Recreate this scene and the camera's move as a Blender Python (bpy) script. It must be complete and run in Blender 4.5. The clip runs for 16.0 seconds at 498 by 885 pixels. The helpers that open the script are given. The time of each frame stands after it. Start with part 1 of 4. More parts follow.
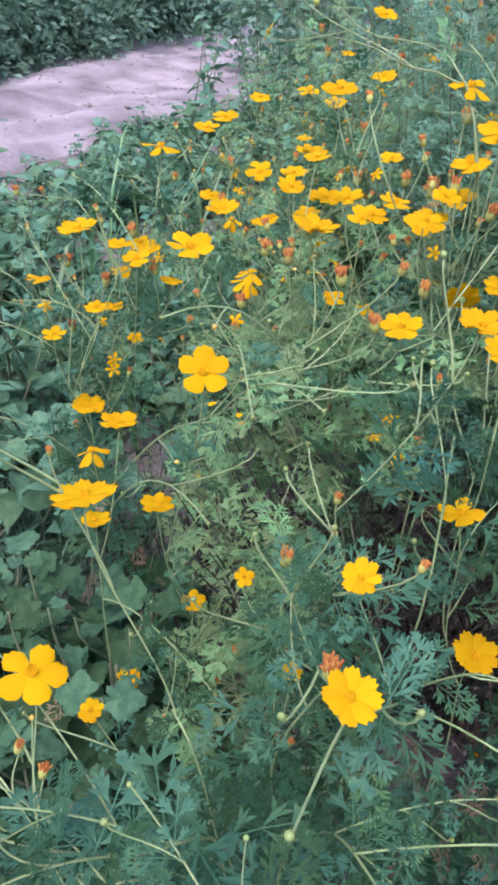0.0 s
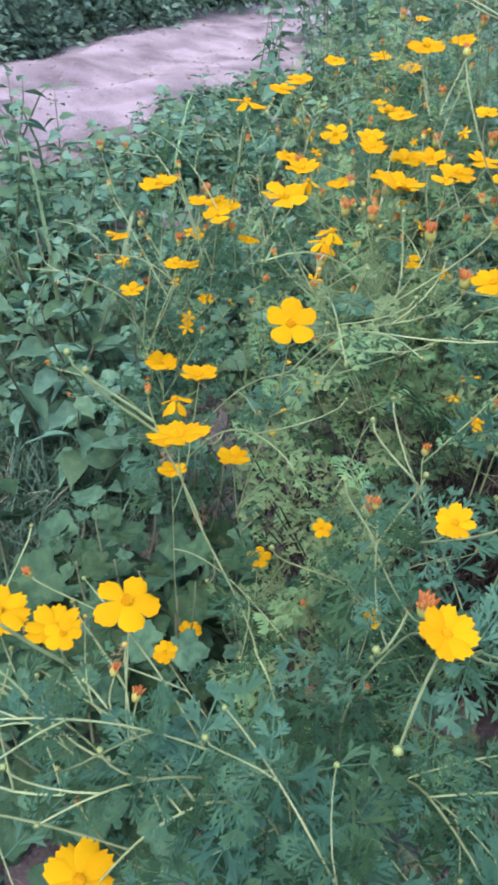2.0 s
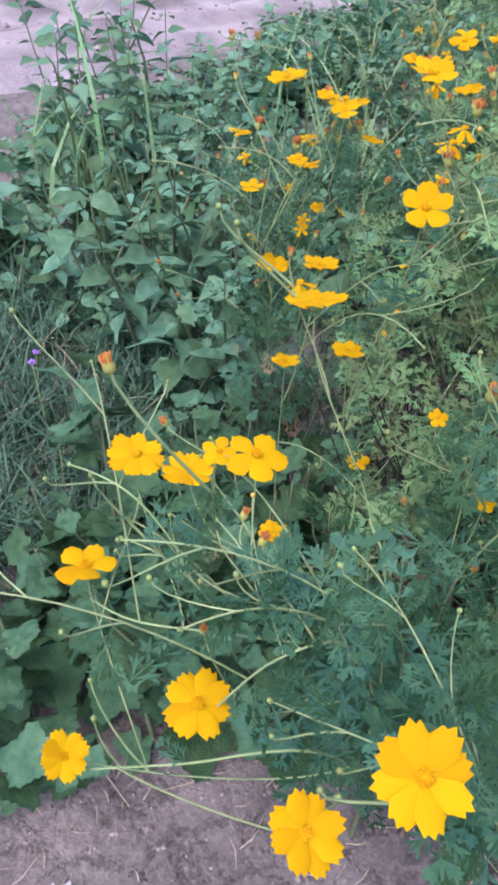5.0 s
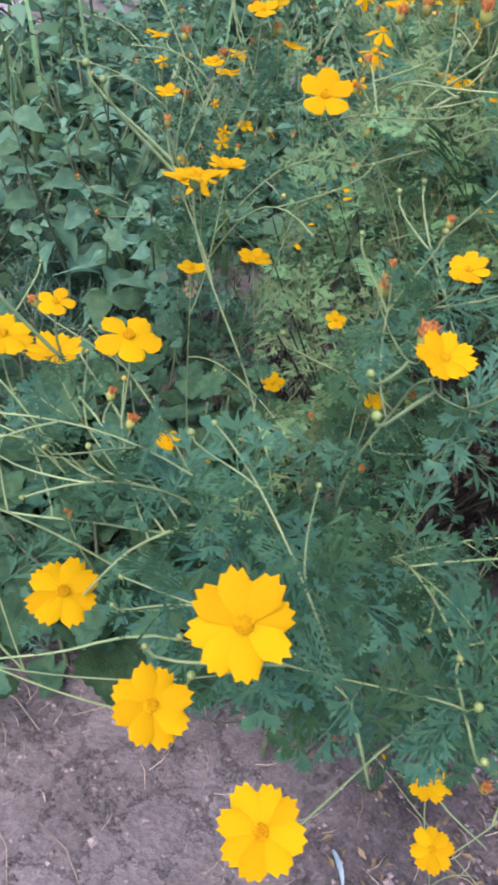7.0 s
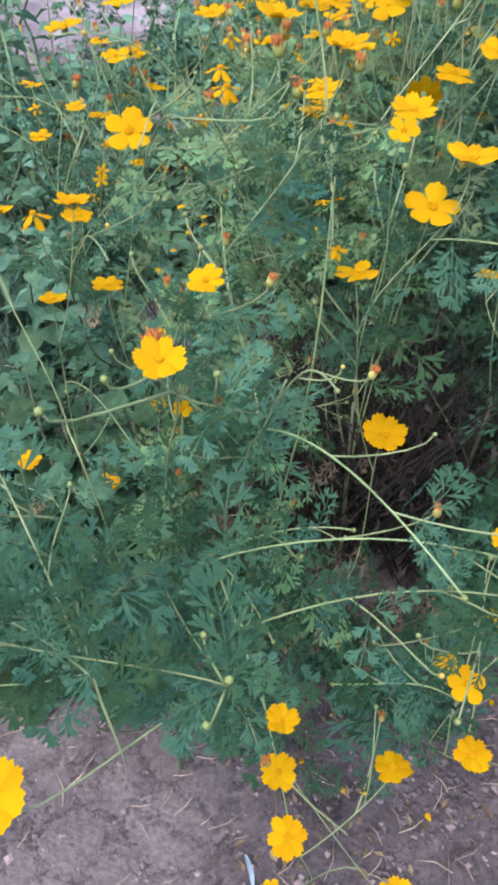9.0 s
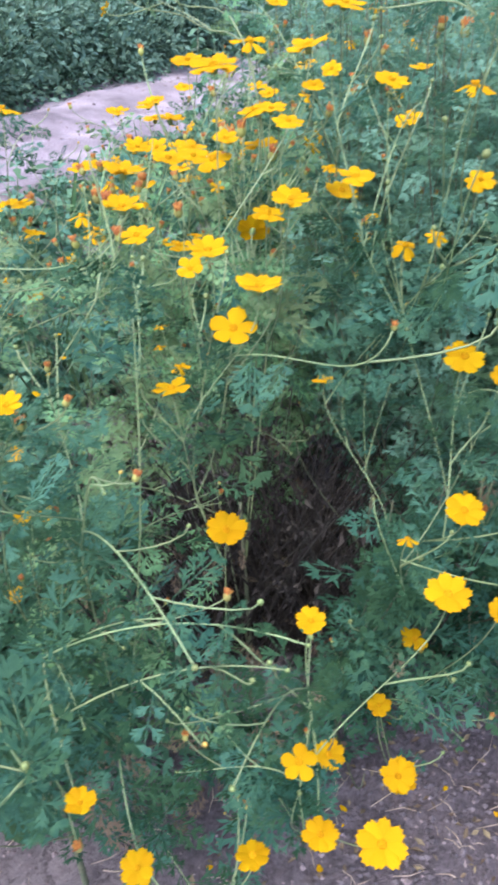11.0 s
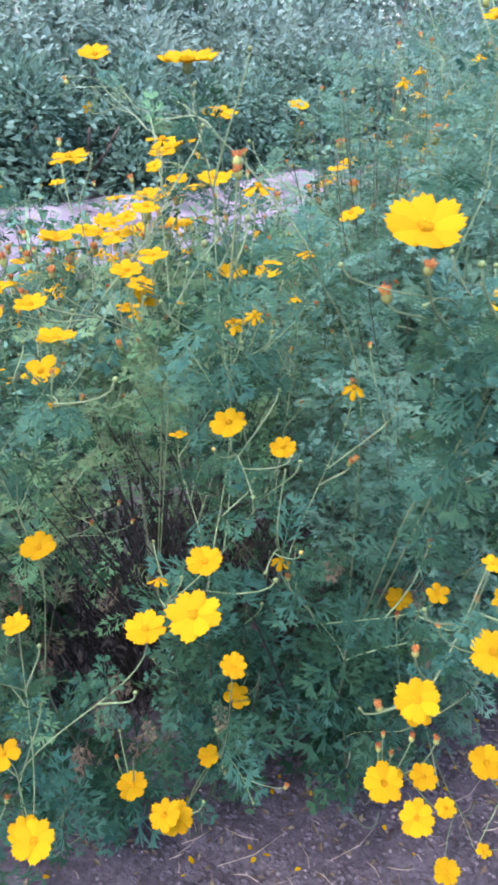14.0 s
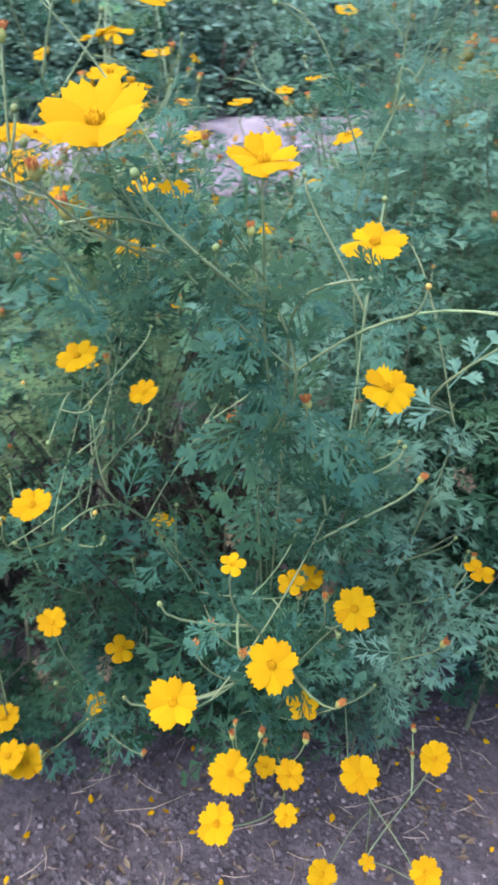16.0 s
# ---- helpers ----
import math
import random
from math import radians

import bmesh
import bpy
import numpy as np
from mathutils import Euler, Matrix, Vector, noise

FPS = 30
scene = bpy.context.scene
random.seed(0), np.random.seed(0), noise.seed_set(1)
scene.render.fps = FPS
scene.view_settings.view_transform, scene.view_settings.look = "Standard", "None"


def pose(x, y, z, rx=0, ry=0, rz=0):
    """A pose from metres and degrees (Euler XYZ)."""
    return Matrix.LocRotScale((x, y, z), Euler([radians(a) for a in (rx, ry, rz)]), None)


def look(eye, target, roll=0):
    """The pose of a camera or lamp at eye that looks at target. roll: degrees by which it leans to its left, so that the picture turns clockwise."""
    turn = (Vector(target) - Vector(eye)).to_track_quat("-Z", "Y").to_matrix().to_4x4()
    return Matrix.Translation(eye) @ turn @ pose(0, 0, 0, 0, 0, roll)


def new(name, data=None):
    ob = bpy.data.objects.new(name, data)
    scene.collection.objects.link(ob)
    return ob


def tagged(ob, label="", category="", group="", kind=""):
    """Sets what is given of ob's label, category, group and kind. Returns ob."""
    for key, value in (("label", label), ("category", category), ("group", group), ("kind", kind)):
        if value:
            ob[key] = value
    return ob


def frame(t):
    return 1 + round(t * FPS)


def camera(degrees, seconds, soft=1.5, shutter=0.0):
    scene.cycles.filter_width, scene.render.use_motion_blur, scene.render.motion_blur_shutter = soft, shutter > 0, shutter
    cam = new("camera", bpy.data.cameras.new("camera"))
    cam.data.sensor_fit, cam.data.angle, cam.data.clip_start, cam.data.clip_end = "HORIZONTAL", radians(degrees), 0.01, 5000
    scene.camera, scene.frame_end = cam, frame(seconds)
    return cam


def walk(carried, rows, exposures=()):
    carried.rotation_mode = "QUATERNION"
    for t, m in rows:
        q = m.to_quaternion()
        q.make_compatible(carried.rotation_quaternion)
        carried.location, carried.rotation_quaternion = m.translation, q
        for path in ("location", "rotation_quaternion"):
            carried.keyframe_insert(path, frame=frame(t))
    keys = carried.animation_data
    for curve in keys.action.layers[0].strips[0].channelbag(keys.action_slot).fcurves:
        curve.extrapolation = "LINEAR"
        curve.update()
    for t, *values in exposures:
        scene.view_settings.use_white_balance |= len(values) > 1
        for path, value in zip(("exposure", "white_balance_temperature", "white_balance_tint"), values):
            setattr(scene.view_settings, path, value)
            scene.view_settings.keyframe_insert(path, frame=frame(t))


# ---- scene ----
cam = camera(37.2, 16.0, soft=3.2, shutter=0.5)
PATH = [
    (0, (0.0000, 0.0000, 1.2750), (-0.0000, 1.6483, 0.1422), 3.50),
    (0.5, (-0.0078, 0.0019, 1.2690), (-0.0231, 1.6363, 0.1164), 3.53),
    (1, (-0.0147, 0.0005, 1.2645), (-0.0590, 1.6217, 0.0942), 3.33),
    (1.5, (-0.0243, -0.0084, 1.2603), (-0.1052, 1.5989, 0.0728), 3.27),
    (2, (-0.0362, -0.0251, 1.2571), (-0.1484, 1.5805, 0.0700), 3.33),
    (2.5, (-0.0513, -0.0409, 1.2513), (-0.2049, 1.5555, 0.0563), 3.74),
    (3, (-0.0594, -0.0512, 1.2465), (-0.2427, 1.5288, 0.0341), 3.37),
    (3.5, (-0.0713, -0.0596, 1.2403), (-0.3006, 1.4909, -0.0019), 2.79),
    (4, (-0.0814, -0.0690, 1.2330), (-0.3416, 1.4580, -0.0321), 2.79),
    (4.2, (-0.0834, -0.0736, 1.2300), (-0.3445, 1.4447, -0.0455), 2.69),
    (6.3, (-0.0302, -0.0934, 1.1747), (-0.3089, 1.3496, -0.1817), 6.21),
    (6.5, (-0.0213, -0.0940, 1.1680), (-0.2580, 1.3492, -0.1963), 6.58),
    (7, (-0.0002, -0.0951, 1.1585), (-0.1525, 1.3474, -0.2186), 7.52),
    (7.5, (0.0488, -0.0942, 1.1611), (-0.0987, 1.3441, -0.2207), 6.88),
    (8, (0.1130, -0.0990, 1.1648), (-0.0745, 1.3279, -0.2240), 4.49),
    (8.2, (0.1332, -0.0991, 1.1679), (-0.0437, 1.3343, -0.2156), 4.17),
    (10.3, (0.2619, -0.1459, 1.2175), (0.0170, 1.4732, 0.0693), 1.34),
    (10.5, (0.2835, -0.1498, 1.2211), (0.0463, 1.4873, 0.0970), 1.09),
    (11, (0.3444, -0.1517, 1.2318), (0.1753, 1.5154, 0.1399), 0.28),
    (11.5, (0.3932, -0.1199, 1.2382), (0.2446, 1.5841, 0.2018), 1.08),
    (12, (0.4778, -0.0686, 1.2325), (0.2404, 1.6551, 0.2463), 1.76),
    (12.5, (0.5389, -0.0544, 1.2530), (0.1886, 1.6558, 0.2771), 2.54),
    (13, (0.6300, -0.0822, 1.2502), (0.1000, 1.5682, 0.2525), 2.28),
    (13.5, (0.7297, -0.1165, 1.2546), (0.1181, 1.5268, 0.2924), 1.75),
    (14, (0.8037, -0.1392, 1.2613), (0.1689, 1.5144, 0.3324), 1.49),
    (14.5, (0.8420, -0.1165, 1.2592), (0.2103, 1.5362, 0.3267), 1.05),
    (15, (0.8982, -0.0264, 1.2295), (0.2531, 1.5949, 0.2521), 2.60),
    (15.5, (0.9570, 0.0593, 1.2231), (0.2539, 1.6038, 0.1648), 3.24),
    (16, (1.0242, 0.0933, 1.2302), (0.1317, 1.5160, 0.1442), 3.47),
]
EXPOSURE, KELVIN, TINT = 1.64, 6150, 28
walk(cam, [(t, look(eye, target, roll)) for t, eye, target, roll in PATH], exposures=[(0.0, EXPOSURE, KELVIN, TINT), (4.2, EXPOSURE, KELVIN, TINT), (6.5, EXPOSURE - 0.05, KELVIN + 150, TINT), (8.2, EXPOSURE - 0.07, KELVIN + 150, TINT - 3), (10.5, EXPOSURE + 0.2, KELVIN - 100, TINT - 4), (13.5, EXPOSURE + 0.32, KELVIN - 400, TINT + 3), (15.0, EXPOSURE + 0.28, KELVIN - 380, TINT + 1), (16.0, EXPOSURE + 0.15, KELVIN - 260, TINT - 4)])

# ---- light: soft, late-day overcast sky ----
SUN_ELEV, SUN_TURN = 66.0, 205.0
world = bpy.data.worlds.new("sky")
scene.world = world
world.use_nodes = True
wn = world.node_tree.nodes
sky = wn.new("ShaderNodeTexSky")
sky.sky_type = "NISHITA"
sky.sun_disc = False
sky.sun_elevation, sky.sun_rotation = radians(SUN_ELEV), radians(SUN_TURN)
sky.air_density, sky.dust_density, sky.ozone_density = 1.0, 3.0, 1.5
world.node_tree.links.new(sky.outputs[0], wn["Background"].inputs[0])
wn["Background"].inputs[1].default_value = 0.15
sun_data = bpy.data.lights.new("sun", "SUN")
sun_data.energy, sun_data.angle, sun_data.color = 1.5, radians(60), (1.0, 0.95, 0.88)
sun = new("sun", sun_data)
se, st = radians(SUN_ELEV), radians(SUN_TURN)
sun.matrix_world = look((6 * math.sin(st) * math.cos(se), 6 * math.cos(st) * math.cos(se), 6 * math.sin(se)), (0, 0, 0))


# ---- materials ----
def material(name, colour, second, rough=0.6, scale=20.0, bump=0.0, bump_scale=80.0, spread=0.0, hue=0.0, see=0.0, gloss=0.5, mid=0.5, soft_mix=0.2):
    """Two tones by noise, a random lightness for each piece, relief, and light coming through thin blades."""
    m = bpy.data.materials.new(name)
    m.use_nodes = True
    n, link = m.node_tree.nodes, m.node_tree.links.new
    bsdf = n["Principled BSDF"]
    coord = n.new("ShaderNodeTexCoord")
    tex = n.new("ShaderNodeTexNoise")
    tex.inputs["Scale"].default_value, tex.inputs["Detail"].default_value = scale, 6.0
    link(coord.outputs["Object"], tex.inputs["Vector"])
    ramp = n.new("ShaderNodeValToRGB")
    ramp.color_ramp.elements[0].position, ramp.color_ramp.elements[1].position = mid - soft_mix, mid + soft_mix
    ramp.color_ramp.elements[0].color, ramp.color_ramp.elements[1].color = (*colour, 1), (*second, 1)
    link(tex.outputs["Fac"], ramp.inputs["Fac"])
    out = ramp.outputs["Color"]
    if spread or hue:
        info, geo = n.new("ShaderNodeObjectInfo"), n.new("ShaderNodeNewGeometry")
        add = n.new("ShaderNodeMath")
        add.operation = "ADD"
        link(info.outputs["Random"], add.inputs[0]), link(geo.outputs["Random Per Island"], add.inputs[1])
        wrap = n.new("ShaderNodeMath")
        wrap.operation = "FRACT"
        link(add.outputs[0], wrap.inputs[0])
        hsv = n.new("ShaderNodeHueSaturation")
        for socket, low, high in (("Value", 1 - spread, 1 + spread), ("Hue", 0.5 - hue, 0.5 + hue)):
            span = n.new("ShaderNodeMapRange")
            span.inputs["To Min"].default_value, span.inputs["To Max"].default_value = low, high
            link(wrap.outputs[0], span.inputs["Value"])
            link(span.outputs[0], hsv.inputs[socket])
        link(out, hsv.inputs["Color"])
        out = hsv.outputs["Color"]
    link(out, bsdf.inputs["Base Color"])
    bsdf.inputs["Roughness"].default_value = rough
    bsdf.inputs["Specular IOR Level"].default_value = gloss
    if bump:
        fine = n.new("ShaderNodeTexNoise")
        fine.inputs["Scale"].default_value, fine.inputs["Detail"].default_value = bump_scale, 8.0
        link(coord.outputs["Object"], fine.inputs["Vector"])
        b = n.new("ShaderNodeBump")
        b.inputs["Strength"].default_value, b.inputs["Distance"].default_value = bump, 0.02
        link(fine.outputs["Fac"], b.inputs["Height"])
        link(b.outputs["Normal"], bsdf.inputs["Normal"])
    if see:
        trans, mix = n.new("ShaderNodeBsdfTranslucent"), n.new("ShaderNodeMixShader")
        mix.inputs[0].default_value = see
        link(out, trans.inputs["Color"])
        link(bsdf.outputs[0], mix.inputs[1]), link(trans.outputs[0], mix.inputs[2])
        link(mix.outputs[0], n["Material Output"].inputs["Surface"])
    return m


PETAL = material("petal_yellow", (0.47, 0.264, 0.0), (0.505, 0.30, 0.0), 0.75, 60, 0.1, 300, 0.05, 0.006, 0.35, 0.06)
DISC = material("flower_disc", (0.62, 0.325, 0.0), (0.69, 0.385, 0.0), 0.8, 300, 0.6, 500, 0.1, 0.01, 0, 0.1)
FADED = material("faded_floret", (0.38, 0.14, 0.025), (0.24, 0.11, 0.04), 0.8, 150, 0.3, 300, 0.25, 0.02, 0.1, 0.2)
CALYX = material("calyx_green", (0.10, 0.165, 0.05), (0.19, 0.235, 0.075), 0.6, 150, 0.2, 300, 0.2, 0.02, 0, 0.4)
CUP = material("seed_cup", (0.20, 0.24, 0.05), (0.32, 0.30, 0.08), 0.6, 150, 0.2, 300, 0.2, 0.02, 0, 0.4)
STEM = material("stem_green", (0.11, 0.175, 0.07), (0.215, 0.29, 0.125), 0.5, 30, 0.2, 300, 0.15, 0.01, 0, 0.5)
PEDICEL = material("pedicel_green", (0.155, 0.225, 0.10), (0.275, 0.35, 0.175), 0.5, 30, 0.2, 300, 0.15, 0.01, 0, 0.5)
WOODY = material("woody_stem", (0.06, 0.085, 0.045), (0.12, 0.125, 0.065), 0.7, 40, 0.4, 200, 0.2, 0.02)
# Cosmos leaf, darkened to carry the shade on the low front plants.
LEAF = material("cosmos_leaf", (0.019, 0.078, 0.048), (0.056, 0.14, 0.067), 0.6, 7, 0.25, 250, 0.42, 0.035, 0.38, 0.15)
# Yellow-green leaf, lightened as well for sky light on the rear plants.
LIT_YELLOW_LEAF = material("lit_yellow_cosmos_leaf", (0.098, 0.198, 0.086), (0.192, 0.325, 0.14), 0.6, 7, 0.25, 250, 0.28, 0.035, 0.38, 0.15)
# Bluish leaf, paled for light and haze on the rear right plants.
HAZED_LEAF = material("hazed_cosmos_leaf", (0.070, 0.174, 0.110), (0.150, 0.288, 0.176), 0.6, 7, 0.25, 250, 0.32, 0.03, 0.42, 0.15)
DRY = material("dry_leaf", (0.082, 0.062, 0.04), (0.185, 0.148, 0.085), 0.8, 40, 0.3, 200, 0.35, 0.02, 0.1, 0.2)
WEED = material("weed_leaf", (0.042, 0.128, 0.074), (0.108, 0.222, 0.122), 0.6, 4, 0.3, 24, 0.35, 0.035, 0.3, 0.25)
# Weed green darkened for the shade that the low lobed leaves stand in.
SHADED_LOBED_LEAF = material("shaded_lobed_leaf", (0.022, 0.070, 0.037), (0.062, 0.138, 0.066), 0.65, 4, 0.3, 24, 0.45, 0.03, 0.3, 0.15)
WEED_STEM = material("weed_stem", (0.07, 0.13, 0.06), (0.12, 0.12, 0.07), 0.6, 30, 0.2, 200, 0.2, 0.01)
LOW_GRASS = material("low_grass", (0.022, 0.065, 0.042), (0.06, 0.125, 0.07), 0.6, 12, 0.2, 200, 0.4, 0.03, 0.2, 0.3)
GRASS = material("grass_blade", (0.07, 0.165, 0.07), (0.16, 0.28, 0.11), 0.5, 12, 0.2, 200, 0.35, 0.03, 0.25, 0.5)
# Hedge leaf tones lifted to stand in for haze over the distance.
SHRUB = material("hedge_leaf", (0.11, 0.21, 0.155), (0.20, 0.33, 0.225), 0.6, 3, 0.0, 100, 0.4, 0.03, 0.55, 0.08)
# Back rows paler still: sky light on the hedge top put into colour.
HAZED_SHRUB = material("hazed_shrub_leaf", (0.19, 0.29, 0.22), (0.30, 0.42, 0.325), 0.6, 3, 0.0, 100, 0.4, 0.03, 0.55, 0.08)
BARK = material("bark", (0.10, 0.075, 0.055), (0.19, 0.15, 0.11), 0.9, 30, 0.6, 60)
# Browns sunk to near-black, standing in for the deep shade under the bed.
SHADED_STALK = material("shaded_dead_stalk", (0.017, 0.0155, 0.013), (0.046, 0.041, 0.032), 0.85, 40, 0.3, 200, 0.4, 0.02, 0, 0.2)
STRAW = material("straw", (0.22, 0.17, 0.115), (0.38, 0.32, 0.24), 0.7, 60, 0.1, 200, 0.3, 0.01)
CLOD = material("soil_clod", (0.10, 0.08, 0.075), (0.28, 0.235, 0.23), 0.95, 40, 0.5, 200, 0.25, 0.01)
DARK_CLOD = material("dark_clod", (0.05, 0.044, 0.046), (0.135, 0.12, 0.122), 0.95, 40, 0.5, 200, 0.25, 0.01)
PURPLE = material("purple_floret", (0.22, 0.12, 0.42), (0.34, 0.2, 0.55), 0.7, 100, 0.2, 300, 0.15, 0.01)
PAPER = material("paper", (0.2, 0.2, 0.21), (0.34, 0.34, 0.35), 0.7, 40, 0.4, 60)


def soil_material(name, dark, light, crack, patch=5.0, blend=0.28):
    """Dry earth: broad patches, fine grains, small stones and shrinkage cracks."""
    m = material(name, dark, light, 0.95, patch, 0.0, mid=0.5, soft_mix=blend, gloss=0.2)
    n, link = m.node_tree.nodes, m.node_tree.links.new
    bsdf = n["Principled BSDF"]
    source = bsdf.inputs["Base Color"].links[0].from_socket
    coord = n.new("ShaderNodeTexCoord")
    fine = n.new("ShaderNodeTexNoise")
    fine.inputs["Scale"].default_value, fine.inputs["Detail"].default_value, fine.inputs["Roughness"].default_value = 90, 10, 0.7
    link(coord.outputs["Object"], fine.inputs["Vector"])
    cells = n.new("ShaderNodeTexVoronoi")
    cells.feature = "DISTANCE_TO_EDGE"
    cells.inputs["Scale"].default_value = crack
    warp = n.new("ShaderNodeMixRGB")
    warp.inputs[0].default_value = 0.08
    link(coord.outputs["Object"], warp.inputs[1]), link(fine.outputs["Color"], warp.inputs[2])
    link(warp.outputs[0], cells.inputs["Vector"])
    gap = n.new("ShaderNodeMapRange")
    gap.inputs["From Max"].default_value = 0.03
    gap.inputs["To Min"].default_value = 0.45 if crack else 1.0
    link(cells.outputs["Distance"], gap.inputs["Value"])
    grain = n.new("ShaderNodeMapRange")
    grain.inputs["From Min"].default_value, grain.inputs["From Max"].default_value = 0.3, 0.75
    grain.inputs["To Min"].default_value, grain.inputs["To Max"].default_value = 0.6, 1.3
    link(fine.outputs["Fac"], grain.inputs["Value"])
    mul = n.new("ShaderNodeMath")
    mul.operation = "MULTIPLY"
    link(gap.outputs[0], mul.inputs[0]), link(grain.outputs[0], mul.inputs[1])
    tone = n.new("ShaderNodeMixRGB")
    tone.blend_type = "MULTIPLY"
    tone.inputs[0].default_value = 1.0
    link(source, tone.inputs[1]), link(mul.outputs[0], tone.inputs[2])
    link(tone.outputs[0], bsdf.inputs["Base Color"])
    b = n.new("ShaderNodeBump")
    b.inputs["Strength"].default_value, b.inputs["Distance"].default_value = 0.8, 0.01
    link(mul.outputs[0], b.inputs["Height"])
    link(b.outputs["Normal"], bsdf.inputs["Normal"])
    return m


SOIL = soil_material("dry_soil", (0.098, 0.087, 0.086), (0.228, 0.206, 0.204), 14)
ROAD = soil_material("road_dirt", (0.138, 0.122, 0.132), (0.335, 0.303, 0.325), 0, 2.2, 0.17)
TILLED = soil_material("crumbly_soil", (0.064, 0.056, 0.058), (0.155, 0.138, 0.14), 22, 9.0)


# ---- mesh helpers ----
def mesh_of(name, verts, faces, mats, slots=None, smooth=True):
    me = bpy.data.meshes.new(name)
    me.from_pydata([tuple(v) for v in verts], [], faces)
    for m in mats:
        me.materials.append(m)
    if slots:
        me.polygons.foreach_set("material_index", slots)
    if smooth:
        me.polygons.foreach_set("use_smooth", [True] * len(faces))
    me.update()
    return me


def under(name, data, parent, m=None, label=""):
    ob = new(name, data)
    ob.parent = parent
    if m is not None:
        ob.matrix_local = m
    return tagged(ob, label)


class Shape:
    """Gathers faces for one mesh."""

    def __init__(self):
        self.v, self.f, self.s = [], [], []

    def add(self, verts, faces, slot=0):
        k = len(self.v)
        self.v += [tuple(p) for p in verts]
        self.f += [tuple(i + k for i in q) for q in faces]
        self.s += [slot] * len(faces)

    def tube(self, pts, radii, sides=5, slot=0):
        k = len(self.v)
        for i, p in enumerate(pts):
            way = (pts[min(i + 1, len(pts) - 1)] - pts[max(i - 1, 0)]).normalized()
            a = way.orthogonal().normalized() if i == 0 else (a - way * a.dot(way)).normalized()
            b = way.cross(a)
            for j in range(sides):
                w = 2 * math.pi * j / sides
                self.v.append(tuple(p + (a * math.cos(w) + b * math.sin(w)) * radii[i]))
        for i in range(len(pts) - 1):
            for j in range(sides):
                q = (j + 1) % sides
                self.f.append((k + i * sides + j, k + i * sides + q, k + (i + 1) * sides + q, k + (i + 1) * sides + j))
                self.s.append(slot)
        self.f.append(tuple(k + (len(pts) - 1) * sides + j for j in range(sides)))
        self.s.append(slot)

    def lathe(self, profile, sides, slot=0, wob=0.0, rng=None):
        k = len(self.v)
        for r, z in profile:
            for j in range(sides):
                w = 2 * math.pi * j / sides
                q = r * (1 + (rng.uniform(-wob, wob) if wob else 0))
                self.v.append((q * math.cos(w), q * math.sin(w), z))
        for i in range(len(profile) - 1):
            for j in range(sides):
                q = (j + 1) % sides
                self.f.append((k + i * sides + j, k + i * sides + q, k + (i + 1) * sides + q, k + (i + 1) * sides + j))
                self.s.append(slot)
        self.f.append(tuple(k + (len(profile) - 1) * sides + j for j in range(sides)))
        self.s.append(slot)

    def place(self, verts, faces, m, slot=0):
        self.add([m @ Vector(p) for p in verts], faces, slot)

    def mesh(self, name, mats, smooth=True):
        return mesh_of(name, self.v, self.f, mats, self.s, smooth)


def bezier(a, b, c, d, n):
    out = []
    for i in range(n + 1):
        t = i / n
        out.append(a * (1 - t) ** 3 + b * 3 * t * (1 - t) ** 2 + c * 3 * t * t * (1 - t) + d * t**3)
    return out


def facing(place, way, spin=0.0, size=1.0):
    """A pose with its z axis along way."""
    return Matrix.Translation(place) @ way.to_track_quat("Z", "Y").to_matrix().to_4x4() @ Matrix.Rotation(spin, 4, "Z") @ Matrix.Scale(size, 4)


def reaching(place, way, size=1.0, spin=0.0):
    """A pose with its x axis along way and its z axis as far up as it can be."""
    x = way.normalized()
    y = Vector((0, 0, 1)).cross(x)
    y = y.normalized() if y.length > 1e-3 else Vector((0, 1, 0))
    z = x.cross(y)
    m = Matrix((x, y, z)).transposed().to_4x4()
    return Matrix.Translation(place) @ m @ Matrix.Rotation(spin, 4, "X") @ Matrix.Scale(size, 4)


def ground_height(x, y):
    h = 0.012 * noise.noise(Vector((x * 3, y * 3, 0))) + 0.006 * noise.noise(Vector((x * 11, y * 11, 3)))
    return h + 0.03 * noise.noise(Vector((x * 0.5, y * 0.5, 7)))


# ---- flower pieces: unit radius ----
def petal_mesh(seed, width, notch=1.0):
    rng = random.Random(seed)
    rows, cols = 5, 6
    verts, faces = [], []
    teeth = [(rng.uniform(-0.03, 0.04) + (0.06 if j % 2 else -0.055)) * notch for j in range(cols + 1)]
    dip, twist = rng.uniform(-0.06, 0.05), rng.uniform(-0.06, 0.06)
    for i in range(rows + 1):
        u = i / rows
        w = width * (0.30 + 0.70 * math.sin(min(1, u * 1.12) * math.pi / 2) ** 1.1) * (1 - 0.10 * max(0, u - 0.8) / 0.2)
        for j in range(cols + 1):
            s = 2 * j / cols - 1
            r = 0.1 + 0.9 * u - (0.17 * s * s + 0.05 * s**4) * u * u + (teeth[j] if i == rows else 0)
            z = 0.018 * math.cos(s * 9) * u + 0.10 * u * (1 - u) + dip * u * u - 0.07 * s * s * u + twist * s * u
            verts.append((r, s * w / 2, z + 0.03))
    for i in range(rows):
        for j in range(cols):
            k = i * (cols + 1) + j
            faces.append((k, k + 1, k + cols + 2, k + cols + 1))
    return mesh_of("petal", verts, faces, [PETAL])


PETALS = [petal_mesh(i, 0.68) for i in range(5)]
WIDE_PETALS = [petal_mesh(20 + i, 0.80, 0.45) for i in range(4)]
